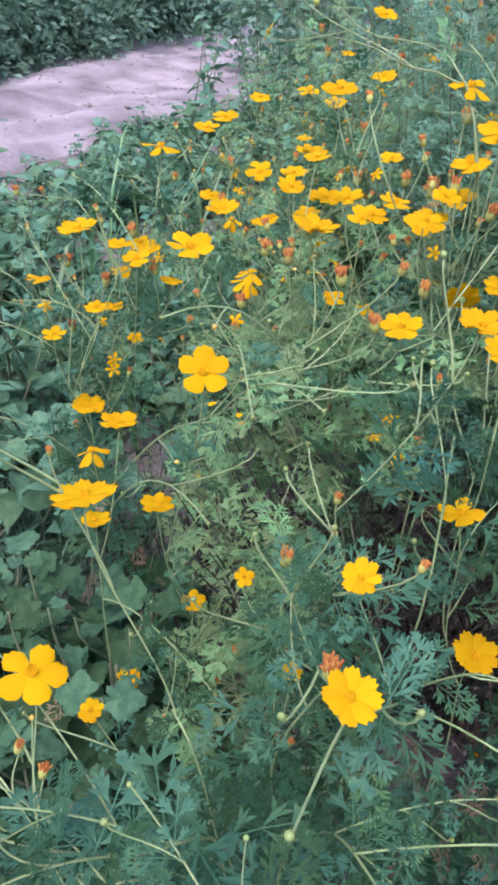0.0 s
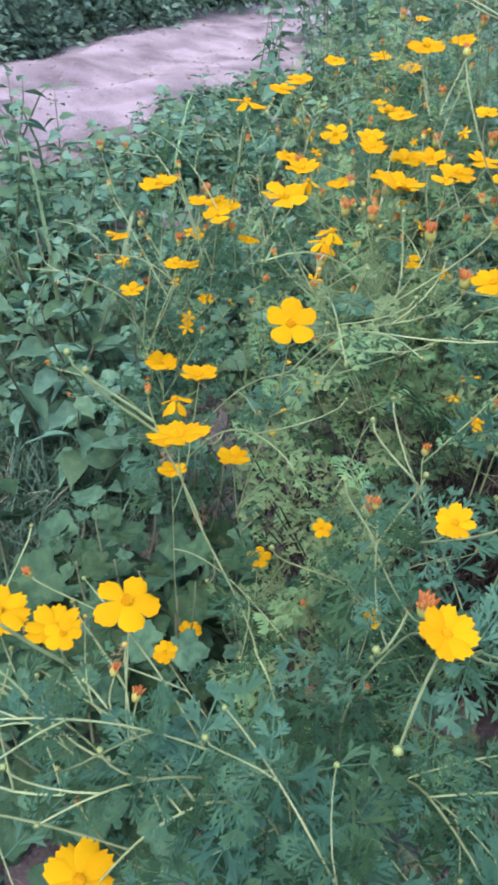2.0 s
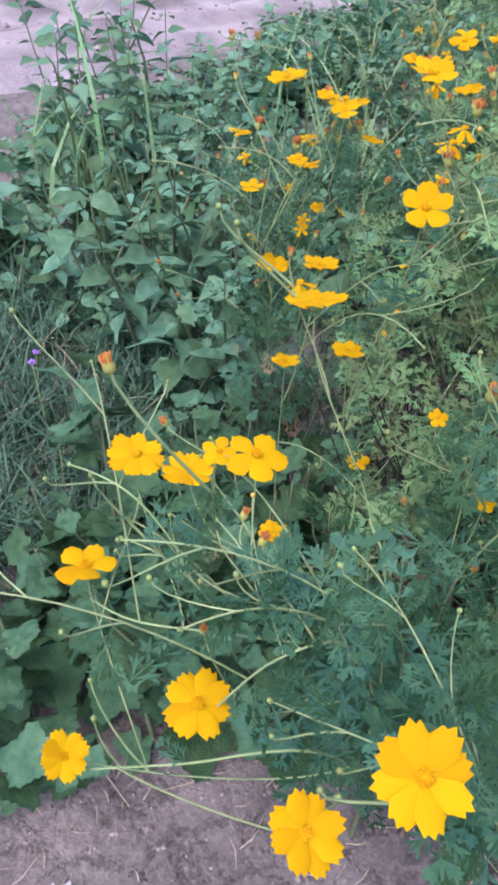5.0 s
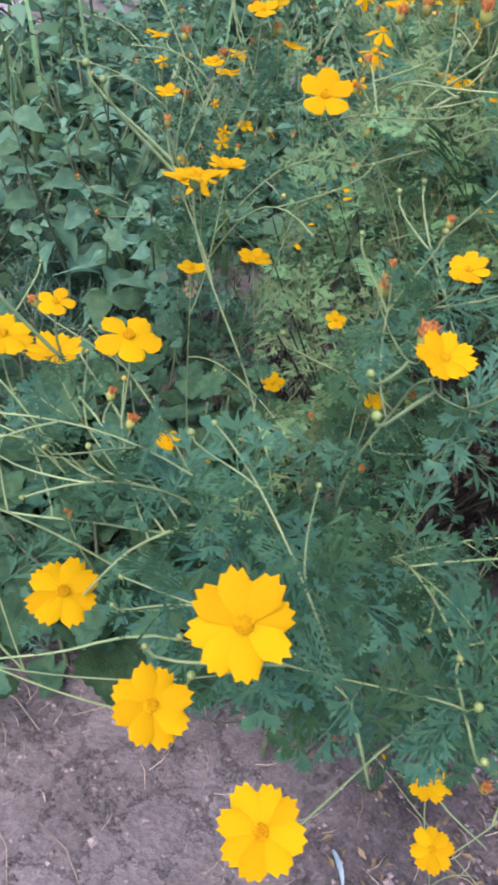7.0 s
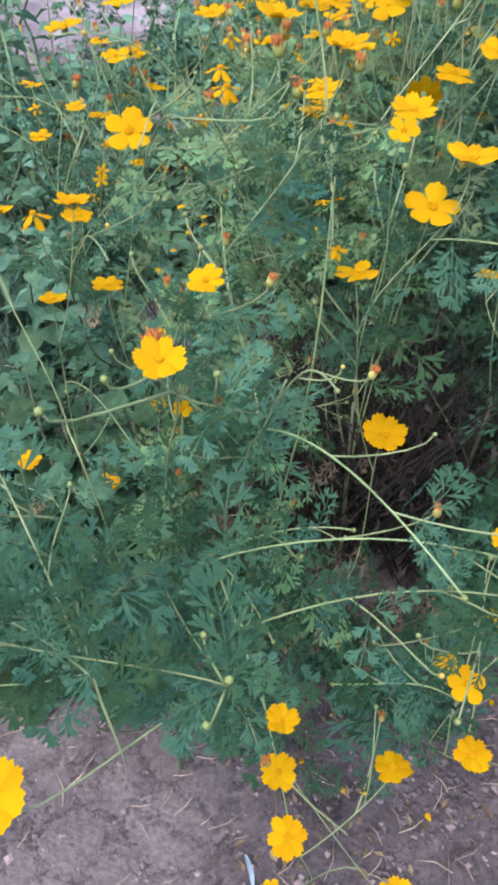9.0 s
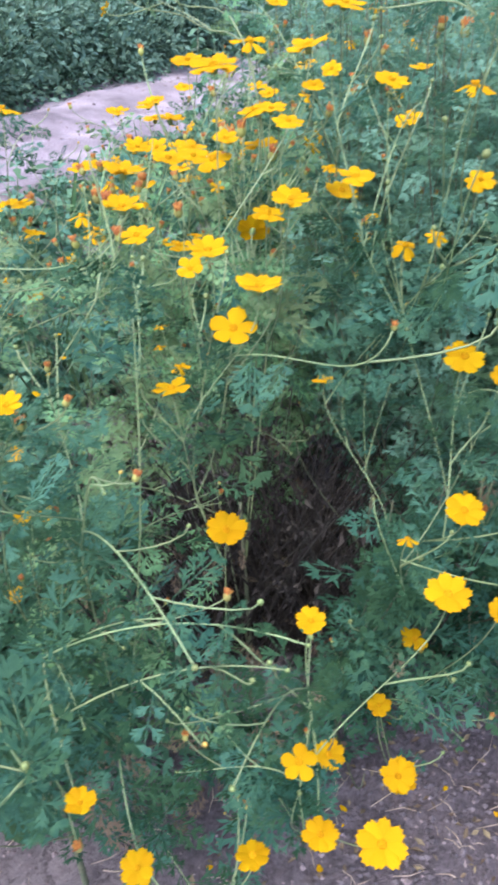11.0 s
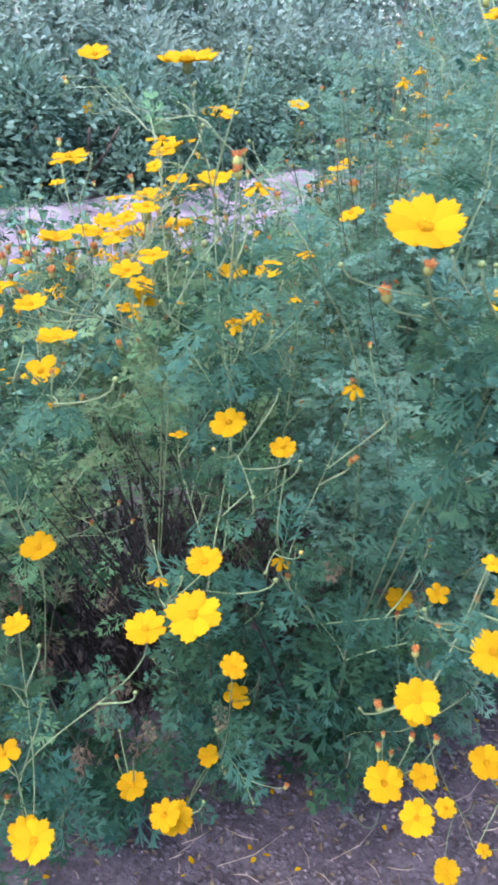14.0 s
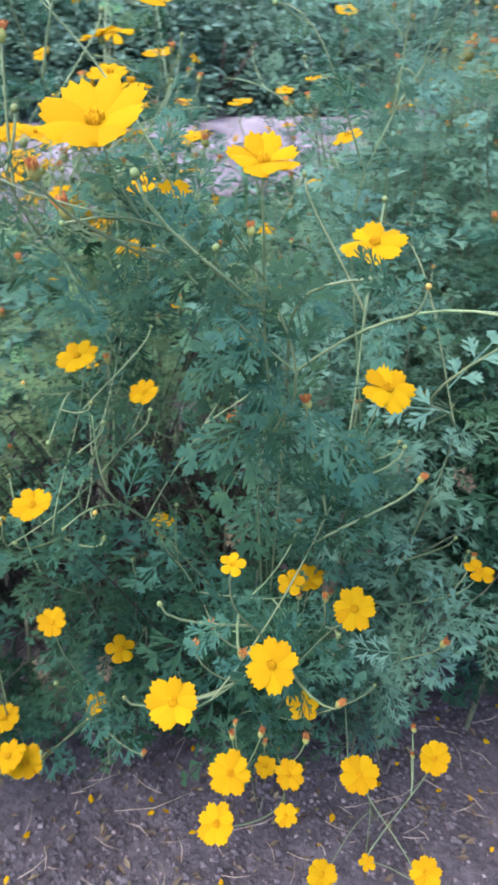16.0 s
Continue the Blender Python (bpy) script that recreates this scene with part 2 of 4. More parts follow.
THIN_PETALS = [petal_mesh(40 + i, 0.5) for i in range(3)]


def head_mesh(seed, kind):
    """The green cup with its outer bracts, and the disc of florets."""
    rng = random.Random(seed)
    s = Shape()
    if kind == "open":
        s.lathe([(0.03, -0.34), (0.13, -0.28), (0.17, -0.16), (0.16, 0.0), (0.15, 0.03)], 9, 0)
        for i in range(8):
            a = i * math.pi / 4 + rng.uniform(-0.1, 0.1)
            p = Vector((math.cos(a), math.sin(a), 0))
            q = Vector((-math.sin(a), math.cos(a), 0)) * 0.03
            low = p * 0.12 + Vector((0, 0, -0.28))
            s.add([low + q, low - q, p * 0.36 + Vector((0, 0, -0.2))], [(0, 1, 2)], 0)
    elif kind == "disc":
        s.lathe([(0.16, 0.02), (0.18, 0.07), (0.13, 0.13)], 9, 0)
        for i in range(26):
            a, r = i * 2.4, 0.16 * math.sqrt((i + 0.5) / 26)
            top = Vector((r * math.cos(a) * 1.2, r * math.sin(a) * 1.2, 0.15 + rng.uniform(0, 0.09)))
            s.tube([Vector((r * math.cos(a), r * math.sin(a), 0.08)), top], [0.03, 0.024], 4, 0)
    elif kind == "spent":
        s.lathe([(0.12, -1.5), (0.5, -1.25), (0.7, -0.75), (0.62, -0.15), (0.5, 0.2)], 8, 0, 0.06, rng)
        for i in range(22):
            a, r = i * 2.4, 0.5 * math.sqrt((i + 0.5) / 22)
            out = rng.uniform(1.1, 2.0)
            top = Vector((r * math.cos(a) * out, r * math.sin(a) * out, rng.uniform(0.45, 1.0)))
            s.tube([Vector((r * math.cos(a), r * math.sin(a), -0.1)), top], [0.17, 0.10], 4, 1)
    else:
        s.lathe([(0.12, -1.1), (0.55, -0.9), (0.92, -0.3), (0.95, 0.2), (0.65, 0.75), (0.2, 0.98)], 8, 0)
        for i in range(7):
            a = i * 2 * math.pi / 7
            p, q = Vector((math.cos(a), math.sin(a), 0)), Vector((-math.sin(a), math.cos(a), 0)) * 0.16
            low = p * 0.4 + Vector((0, 0, -1.0))
            s.add([low + q, low - q, p * 1.5 + Vector((0, 0, -0.5))], [(0, 1, 2)], 0)
    return s


HEADS = [head_mesh(i, "open").mesh("flower", [CALYX]) for i in range(2)]
DISCS = [head_mesh(3 + i, "disc").mesh("disc", [DISC]) for i in range(3)]
SPENT = [head_mesh(5 + i, "spent").mesh("seed_head", [CUP, FADED]) for i in range(3)]
BUDS = [head_mesh(9, "bud").mesh("bud", [CALYX]), head_mesh(9, "bud").mesh("bud", [material("bud_yellow", (0.35, 0.24, 0.04), (0.45, 0.33, 0.06), 0.6, 200, 0.2, 300, 0.2, 0.01)])]


# ---- leaves: unit length along x ----
def cosmos_leaf(seed, pairs=5, lobes=2, fat=1.0, blunt=True):
    """A feathery leaf, twice divided into blunt lobes, all joined to one midrib."""
    rng = random.Random(seed)
    s = Shape()
    bend = rng.uniform(0.12, 0.34)
    sway = rng.uniform(-0.12, 0.12)

    def vert(x, y, z=0.0):
        s.v.append((x, y + sway * x * x, z - bend * x * x - 0.25 * y * y + 0.05))
        return len(s.v) - 1

    def face(*corners):
        s.f.append(corners)
        s.s.append(0)

    def lobe(root, x, y, ang, length, width, steps):
        """A lobe out of the vertex root; returns the side vertices at each of the steps."""
        c, q = math.cos(ang), math.sin(ang)
        lift = rng.uniform(-0.012, 0.012)
        tip = ((0.95, 0.4),) if blunt else ()
        sides = [[vert(x + c * length * v - side * q * width * w, y + q * length * v + side * c * width * w, lift * v) for v, w in (*steps, *tip)] for side in (1, -1)]
        end = () if blunt else (vert(x + c * length, y + q * length, lift),)
        face(root, *sides[1], *end, *sides[0][::-1])
        return sides

    spots = [0.2 + 0.68 * i / (pairs - 1) for i in range(pairs)]
    left, right = [vert(0, 0.007)], [vert(0, -0.007)]
    for u in spots:
        left.append(vert(u, 0.009)), right.append(vert(u, -0.009))
    left.append(vert(0.98, 0.004)), right.append(vert(0.98, -0.004))
    for i in range(len(left) - 1):
        face(right[i], right[i + 1], left[i + 1], left[i])
    steps = ((0.34, 0.8), (0.64, 1.0))[:lobes] if lobes > 1 else ((0.5, 1.0),)
    for i, u in enumerate(spots):
        span = 0.42 * math.sin(math.pi * (0.25 + 0.62 * u)) * rng.uniform(0.85, 1.15)
        for side in (1, -1):
            ang = side * rng.uniform(0.62, 0.95)
            edges = lobe((left if side > 0 else right)[i + 1], u, 0, ang, span, 0.030 * fat, steps)
            for k, (v, w) in enumerate(steps):
                for j, turn in ((0, 0.7), (1, -0.7)):
                    px, py = u + math.cos(ang) * span * v, math.sin(ang) * span * v
                    lobe(edges[j][k], px, py, ang + turn * rng.uniform(0.8, 1.2), span * (0.5 - 0.12 * k), 0.023 * fat, ((0.5, 1.0),))
    for turn in (0, 0.5, -0.5):
        lobe(left[-2], 0.86, 0, turn, 0.22, 0.026, ((0.5, 1.0),))
    return s


FINE = [cosmos_leaf(i, 4, 2) for i in range(4)] + [cosmos_leaf(70 + i, 3, 2, 1.15) for i in range(3)]
MEDIUM = [cosmos_leaf(45 + i, 4, 1, 1.15, False) for i in range(5)]
COARSE = [cosmos_leaf(30 + i, 3, 1, 1.4, False) for i in range(3)]
LEAVES = [s.mesh("leaf", [LEAF], False) for s in FINE]
LIT_YELLOW_LEAVES = [s.mesh("leaf", [LIT_YELLOW_LEAF], False) for s in FINE]
HAZED_LEAVES = [s.mesh("leaf", [HAZED_LEAF], False) for s in FINE]
DRY_LEAVES = [cosmos_leaf(60 + i, 4, 1).mesh("leaf", [DRY], False) for i in range(2)]


def broad_leaf(seed, rows=7):
    rng = random.Random(seed)
    v, f = [], []
    bend, fold = rng.uniform(0.12, 0.42), rng.uniform(0.08, 0.3)
    for i in range(rows + 1):
        u = i / rows
        w = 0.27 * math.sin(math.pi * u ** 0.66) * (1 - 0.5 * u**3) * (1.05 if i % 2 else 0.97)
        if i in (0, rows):
            w = 0.012
        for sgn, k in ((-1, 1.0), (-1, 0.5), (0, 0), (1, 0.5), (1, 1.0)):
            jag = 0.05 * rng.uniform(-1, 1) if k == 1.0 and 0 < i < rows else 0
            y = sgn * k * (w + jag)
            v.append((u * 0.92 + 0.08, y, fold * abs(y) - bend * u * u + 0.02 * rng.uniform(-1, 1) * k))
    for i in range(rows):
        for j in range(4):
            k = i * 5 + j
            f.append((k, k + 1, k + 6, k + 5))
    k = len(v)
    v += [(0, 0.012, 0), (0, -0.012, 0), (0.1, -0.012, 0.0), (0.1, 0.012, 0.0)]
    f.append((k, k + 1, k + 2, k + 3))
    return v, f


def lobed_leaf(seed):
    """A roundish leaf with five shallow lobes, a toothed rim and a puckered blade."""
    rng = random.Random(seed)
    v, f = [(0.36, 0.0, 0.0)], []
    n, rings = 40, (0.34, 0.7, 1.0)
    bend, fold = rng.uniform(0.15, 0.4), rng.uniform(0.1, 0.3)
    lobes = [rng.uniform(0.7, 1.3) for _ in range(5)]
    for r in rings:
        for j in range(n):
            w = 2 * math.pi * j / n
            heart = 1 - 0.55 * math.exp(-((abs(w - math.pi)) / 0.35) ** 2)
            rim = (0.43 + 0.13 * math.cos(w)) * heart * (1 + 0.13 * lobes[j * 5 // n] * math.cos(5 * w)) * (1 + (0.055 if j % 2 else -0.045) * r)
            x, y = 0.40 + rim * r * math.cos(w), rim * r * math.sin(w)
            pucker = 0.022 * math.cos(5 * w) * r + 0.014 * rng.uniform(-1, 1)
            v.append((x, y, fold * abs(y) - bend * x * x + 0.05 + pucker))
    for j in range(n):
        q = (j + 1) % n
        f.append((0, 1 + j, 1 + q))
        for k in range(len(rings) - 1):
            f.append((1 + k * n + j, 1 + (k + 1) * n + j, 1 + (k + 1) * n + q, 1 + k * n + q))
    k = len(v)
    v += [(-0.25, 0.012, -0.1), (-0.25, -0.012, -0.1), (0.36, -0.012, 0.0), (0.36, 0.012, 0.0)]
    f.append((k, k + 1, k + 2, k + 3))
    return v, f


BROAD = [broad_leaf(i) for i in range(5)]
SMALL_BROAD = [broad_leaf(i, 4) for i in range(5)]
LOBED = [lobed_leaf(10 + i) for i in range(5)]
BROAD_MESH = [mesh_of("leaf", v, f, [WEED]) for v, f in BROAD]
LOBED_MESH = [mesh_of("leaf", v, f, [SHADED_LOBED_LEAF]) for v, f in LOBED]


# ---- setting: ground, road ----
ROAD_WAY = Vector((0.5, 0.87, 0)).normalized()
ROAD_SIDE = Vector((-ROAD_WAY.y, ROAD_WAY.x, 0))
HEDGE_LINE = Vector((-2.165, 6.34, 0))
ROAD_MID = HEDGE_LINE + ROAD_SIDE * 0.25
ROAD_HALF = 1.75


def axis_steps(low, high, fine_low, fine_high, fine):
    out, p, step = [], fine_high, fine
    mid = list(np.arange(fine_low, fine_high + 1e-6, fine))
    while p < high:
        step *= 1.35
        p = min(high, p + step)
        out.append(p)
    p, step, head = fine_low, fine, []
    while p > low:
        step *= 1.35
        p = max(low, p - step)
        head.append(p)
    return head[::-1] + [float(q) for q in mid] + out


def sheet(name, xs, ys, height, mat, flip=None):
    verts = [(x, y, height(x, y)) for y in ys for x in xs]
    if flip:
        verts = [flip(*p) for p in verts]
    n = len(xs)
    faces = [(j * n + i, j * n + i + 1, (j + 1) * n + i + 1, (j + 1) * n + i) for j in range(len(ys) - 1) for i in range(n - 1)]
    return new(name, mesh_of(name, verts, faces, [mat]))


ground = sheet("ground", axis_steps(-900, 900, -0.8, 1.6, 0.03), axis_steps(-900, 900, -0.2, 1.7, 0.03), ground_height, SOIL)
tagged(ground, "dry cracked greyish-brown soil strewn with straw", "ground", kind="structure")


def road_height(a, b):
    u = b / ROAD_HALF
    ruts = -0.05 * math.exp(-((u - 0.35) / 0.18) ** 2) - 0.06 * math.exp(-((u + 0.4) / 0.16) ** 2)
    rough = 0.08 * noise.noise(Vector((a * 0.9, b * 1.6, 2))) + 0.035 * noise.noise(Vector((a * 3.5, b * 5, 5)))
    return 0.10 + ruts + rough - 0.2 * max(0, abs(u) - 0.85) / 0.15


road = sheet("road", [float(q) for q in np.arange(-16, 24, 0.14)], [float(q) for q in np.arange(-ROAD_HALF, ROAD_HALF + 0.01, 0.07)], road_height, ROAD,
             lambda a, b, z: tuple(ROAD_MID + ROAD_WAY * a + ROAD_SIDE * b + Vector((0, 0, z))))
tagged(road, "pale pinkish dirt track with shallow wheel ruts", "dirt road", kind="structure")


def tilled_height(x, y):
    u = (y - 0.25 - 0.72 * x + 0.12 * noise.noise(Vector((x * 3, y * 3, 9)))) / 0.36
    v = max(abs(u), abs(x - 0.95) / 0.78 + 0.15 * noise.noise(Vector((y * 4, x * 4, 1))))
    crumbs = 0.013 * abs(noise.noise(Vector((x * 38, y * 38, 2)))) + 0.008 * abs(noise.noise(Vector((x * 90, y * 90, 4))))
    return ground_height(x, y) + 0.005 + crumbs - 0.05 * max(0.0, v - 0.85)


tilled = sheet("tilled_soil", [float(q) for q in np.arange(0.1, 1.8, 0.011)], [float(q) for q in np.arange(0.0, 1.75, 0.011)], tilled_height, TILLED)
tagged(tilled, "dark crumbly soil at the edge of the bed", "soil", kind="structure")


def top_of_soil(x, y):
    return max(ground_height(x, y), tilled_height(x, y))


def thing(name, x, y, label, category, group="", kind="", z=None):
    ob = new(name)
    ob.location = (x, y, ground_height(x, y) if z is None else z)
    return tagged(ob, label, category, group, kind)


# ---- cosmos ----
def head_on(plant, place, normal, size, count, rng):
    """An open flower, a drooping one, a spent head or a bud."""
    spin = rng.uniform(0, 6.28)
    if count == 0:
        return under("bud", BUDS[0], plant, facing(place, normal, spin, size * 0.3))
    if count == 1:
        return under("seed_head", rng.choice(SPENT), plant, facing(place, normal, spin, size * 0.31), "spent head with faded orange florets")
    head = under("flower", rng.choice(HEADS), plant, facing(place, normal, spin, size * 0.5))
    under("disc", rng.choice(DISCS), head, None, "orange disc of tiny florets")
    kinds = {8: PETALS, 5: WIDE_PETALS, 4: THIN_PETALS, 3: THIN_PETALS}[count]
    number = {8: 8, 5: 5, 4: 6, 3: 5}[count]
    droop = {8: 0.0, 5: 0.05, 4: 0.55, 3: 0.25}[count]
    cup = rng.uniform(-0.3, 0.04)
    for i in range(number):
        a = 2 * math.pi * i / number + rng.uniform(-0.12, 0.12)
        tilt = cup + rng.uniform(-0.12, 0.12) + droop * rng.uniform(0.5, 1.6)
        m = Matrix.Rotation(a, 4, "Z") @ Matrix.Rotation(tilt, 4, "Y") @ Matrix.Rotation(rng.uniform(-0.1, 0.1), 4, "X")
        m = Matrix.Translation((0, 0, 0.006 * (i % 2))) @ m @ Matrix.Scale(rng.uniform(0.93, 1.06), 4)
        under("petal", rng.choice(kinds), head, m)
    return head


BED = []
HEADS_AT = []
HOLLOWS = ((0.27, 0.84, 0.34, 0.19, 0.22, 0.38), (0.43, 0.88, 0.42, 0.10, 0.12, 0.3), (0.09, 0.64, 0.28, 0.10, 0.10, 0.22), (0.30, 0.62, 0.46, 0.09, 0.1, 0.18), (0.10, 1.0, 0.30, 0.13, 0.13, 0.26), (0.40, 1.06, 0.3, 0.13, 0.12, 0.24),
           (0.26, 0.72, 0.55, 0.12, 0.18, 0.17), (0.18, 0.60, 0.54, 0.07, 0.11, 0.15), (0.45, 0.74, 0.60, 0.08, 0.13, 0.14), (0.30, 0.52, 0.50, 0.10, 0.14, 0.2), (0.23, 0.44, 0.60, 0.08, 0.12, 0.18), (0.20, 0.31, 0.83, 0.06, 0.09, 0.09))


def bed_edge(x):
    """The front edge of the bed, where bare soil begins."""
    return float(np.interp(x, (0.0, 0.04, 0.34, 0.42, 0.6, 1.6), (0.46, 0.41, 0.43, 0.69, 0.75, 1.85)))


def in_hollow(p):
    return any(((p.x - cx) / rx) ** 2 + ((p.y - cy) / ry) ** 2 + ((p.z - cz) / rz) ** 2 < 1 for cx, cy, cz, rx, ry, rz in HOLLOWS)


def clear(p, wide=0.004):
    """Whether nothing at p would stand over a flower's face."""
    heads, ways = HEADS_AT
    q = np.array(p) - heads[:, :3]
    s = np.sum(q * ways, axis=1)
    off = np.linalg.norm(q - s[:, None] * ways, axis=1)
    return not np.any((s > -0.02) & (s < 0.55) & (off < heads[:, 3] * 0.46 + wide))


def room_for(p, rng, wide=0.0):
    """Whether a leaf may stand at p: not over a flower's face, not in a gap of the bed, not past its front."""
    e = bed_edge(p.x)
    if p.y < e - p.z * (e + 0.1) / 1.2 + rng.uniform(-0.06, 0.03) or (in_hollow(p) and rng.random() < (0.85 if p.y < 0.55 and p.z > 0.52 else 0.52)):
        return False
    if p.x < -0.09 and p.y < 0.95 and rng.random() < (0.6 if p.y > 0.6 else 0.25):
        return False
    return clear(p, wide)


def cosmos_plant(*given, **more):
    BED.append((given, more))


def grow_cosmos(bx, by, blooms, fill=9, reach=0.24, tall=0.0, parts=84, dry=6, label="", bush=1.0, low=False, high=0.9, leaf_tone=0, base_share=0.42, sprays=4, limbs=(), sweep=None):
    """blooms: x, y, z, width, lean and its heading in degrees, and the kind of head: 8 or 5 open, 4 or 3 fading, 1 spent, 0 bud."""
    rng = random.Random(int(bx * 1000) * 31 + int(by * 1000))
    leafage = ("dark green", "yellow-green", "haze-paled bluish-green")[leaf_tone]
    open_heads = sum(b[6] > 1 for b in blooms)
    if not label:
        bearing = "many open flowers" if open_heads > 9 else "several open flowers" if open_heads > 2 else "few open flowers" if open_heads else "no open flowers"
        label = "yellow cosmos plant with " + bearing + " and feathery " + leafage + " leaves"
    plant = thing("cosmos_plant", bx, by, label, "flowering plant", "yellow cosmos bed")
    base = plant.location.copy()
    stems, leaves = Shape(), []
    mean = sum(b[2] for b in blooms) / len(blooms) if blooms else 0.8
    mean = max(mean, tall)
    trunk_top = Vector((rng.uniform(-0.03, 0.03), rng.uniform(-0.03, 0.03), 0.42 * mean))
    trunk = bezier(Vector((0, 0, -0.02)), Vector((0, 0, 0.1)), trunk_top * 0.7, trunk_top, 6)
    stems.tube(trunk, [0.0055 - 0.0004 * i for i in range(7)], 6, 1)

    def leafed(path, start, stop, big, small, gap):
        length = sum((path[i + 1] - path[i]).length for i in range(len(path) - 1))
        count = max(2, int(length * (stop - start) / gap))
        around = rng.uniform(0, 6.28)
        for k in range(count):
            t = start + (stop - start) * (k + rng.random() * 0.6) / count
            p = t * (len(path) - 1)
            i = min(int(p), len(path) - 2)
            spot = path[i].lerp(path[i + 1], p - i)
            way = (path[i + 1] - path[i]).normalized()
            around += 1.57 + rng.uniform(-0.4, 0.4)
            side = way.orthogonal().normalized()
            side.rotate(Matrix.Rotation(around, 3, way))
            size = (big + (small - big) * t) * rng.uniform(0.75, 1.25)
            for sign in (1, -1):
                out = side * sign + way * rng.uniform(0.2, 0.7) + Vector((0, 0, rng.uniform(-0.4, 0.5)))
                leaves.append((spot, out.normalized(), size * rng.uniform(0.7, 1.15), rng.uniform(-0.8, 0.8)))

    def side_shoot(path, t):
        i = int(t * (len(path) - 1))
        spot, way = path[i], (path[min(i + 1, len(path) - 1)] - path[i - 1]).normalized()
        out = way.orthogonal().normalized()
        out.rotate(Matrix.Rotation(rng.uniform(0, 6.28), 3, way))
        length = rng.uniform(0.05, 0.14)
        end = spot + (way * 0.8 + out * 0.7 + Vector((0, 0, 0.35))).normalized() * length
        if not room_for(base + end, rng) or not room_for(base + spot.lerp(end, 0.6), rng):
            return
        stems.tube(bezier(spot, spot + (way + out * 0.6) * length * 0.4, end - Vector((0, 0, 0.02)), end, 5), [0.0013, 0.0012, 0.0011, 0.001, 0.001, 0.0009], 4)
        kind = rng.random()
        up = (Vector((0, 0, 1)) + out * 0.4).normalized()
        if kind < (0.78 if by < 0.8 else 0.4 if bx > 0.4 else 0.3):
            under("bud", BUDS[0] if kind < 0.4 or by < 0.8 else BUDS[1], plant, facing(end, up, rng.uniform(0, 6), rng.uniform(0.002, 0.0032)))
        elif kind < 0.84 or by < 0.8 or bx > 0.4:
            head_on(plant, end, up, rng.uniform(0.012, 0.021), 1, rng)
        else:
            head_on(plant, end, (up + out * 0.8).normalized(), rng.uniform(0.018, 0.03), 3, rng)
        leafed([spot, spot.lerp(end, 0.6)], 0.0, 0.5, 0.045, 0.04, 0.05)

    def spray(path, length):
        """A long bare shoot that arches out of the leaves, forks, and ends in small buds."""
        for attempt in range(5):
            t = rng.uniform(0.4, 0.95)
            spot = path[int(t * (len(path) - 1))]
            a = rng.gauss(sweep, 0.4) if sweep is not None else rng.gauss(2.9, 0.5) if by > 0.9 and bx > 0.3 else rng.uniform(0, 6.28) if by > 1.2 else rng.gauss(-2.3 if by < 0.6 else -1.57, 1.0)
            flat = Vector((math.cos(a), math.sin(a), 0))
            end = spot + flat * length * rng.uniform(0.55, 0.95) + Vector((0, 0, length * (rng.uniform(0.4, 0.95) if by > 0.9 and bx > 0.3 else rng.uniform(0.05, 0.6))))
            way = bezier(spot, spot.lerp(end, 0.35) + Vector((0, 0, 0.16 * length)), end - flat * 0.3 * length + Vector((0, 0, 0.02 * length)), end, 10)
            if all(clear(base + way[i]) for i in (4, 6, 8, 10)) and base.y + end.y > 0.16 and base.z + end.z < 1.5 - 0.5 * max(0, 1 - base.y - end.y):
                break
        else:
            return
        stems.tube(way, [0.0010 - 0.00003 * i for i in range(11)], 5)
        up = Vector((0, 0, 1))
        under("bud", BUDS[0], plant, facing(end, (up + flat).normalized(), 0, rng.uniform(0.0017, 0.0028)))
        for i in (4, 7):
            turn = flat.cross(up) * rng.choice((1, -1))
            tip = way[i] + (flat * 0.7 + turn * 0.6 + up * rng.uniform(0.1, 0.8)).normalized() * length * rng.uniform(0.22, 0.42)
            if not clear(base + tip):
                continue
            stems.tube(bezier(way[i], way[i].lerp(tip, 0.3) + flat * 0.01, tip - up * 0.015, tip, 5), [0.0008 - 0.00004 * j for j in range(6)], 4)
            if rng.random() < 0.8:
                under("bud", BUDS[0 if rng.random() < 0.75 else 1], plant, facing(tip, (up + turn * 0.4).normalized(), 0, rng.uniform(0.0015, 0.0026)))
            else:
                head_on(plant, tip, (up + turn * 0.4).normalized(), rng.uniform(0.014, 0.018), 1, rng)
            leafed([way[i], way[i].lerp(tip, 0.5)], 0.0, 0.6, 0.04, 0.035, 0.06)
        leafed(way, 0.05, 0.45, 0.06, 0.04, 0.08)

    ways = [trunk]
    for points in limbs:
        knots = [Vector(p) - base for p in points]
        knots = [trunk[min(len(trunk) - 1, 4)], *knots]
        limb = []
        for i in range(len(knots) - 1):
            a, b, c, d = knots[max(i - 1, 0)], knots[i], knots[i + 1], knots[min(i + 2, len(knots) - 1)]
            limb += bezier(b, b + (c - a) / 6, c - (d - b) / 6, c, 5)[: None if i == len(knots) - 2 else -1]
        stems.tube(limb, [0.0014 - 0.0006 * i / len(limb) for i in range(len(limb))], 6)
        leafed(limb, 0.1, 0.5, 0.07, 0.055, 0.04)
        if by < 0.6:
            leafed(limb, 0.5, 0.95, 0.045, 0.035, 0.07)
        ways.append(limb)
    for k in range(0 if limbs and by < 0.6 else 3 + len(blooms) // 4):
        a = 2 * math.pi * (k + rng.random() * 0.7) / 3
        r = 0.10 + 0.07 * rng.random()
        if blooms:
            b = blooms[(k * 5) % len(blooms)]
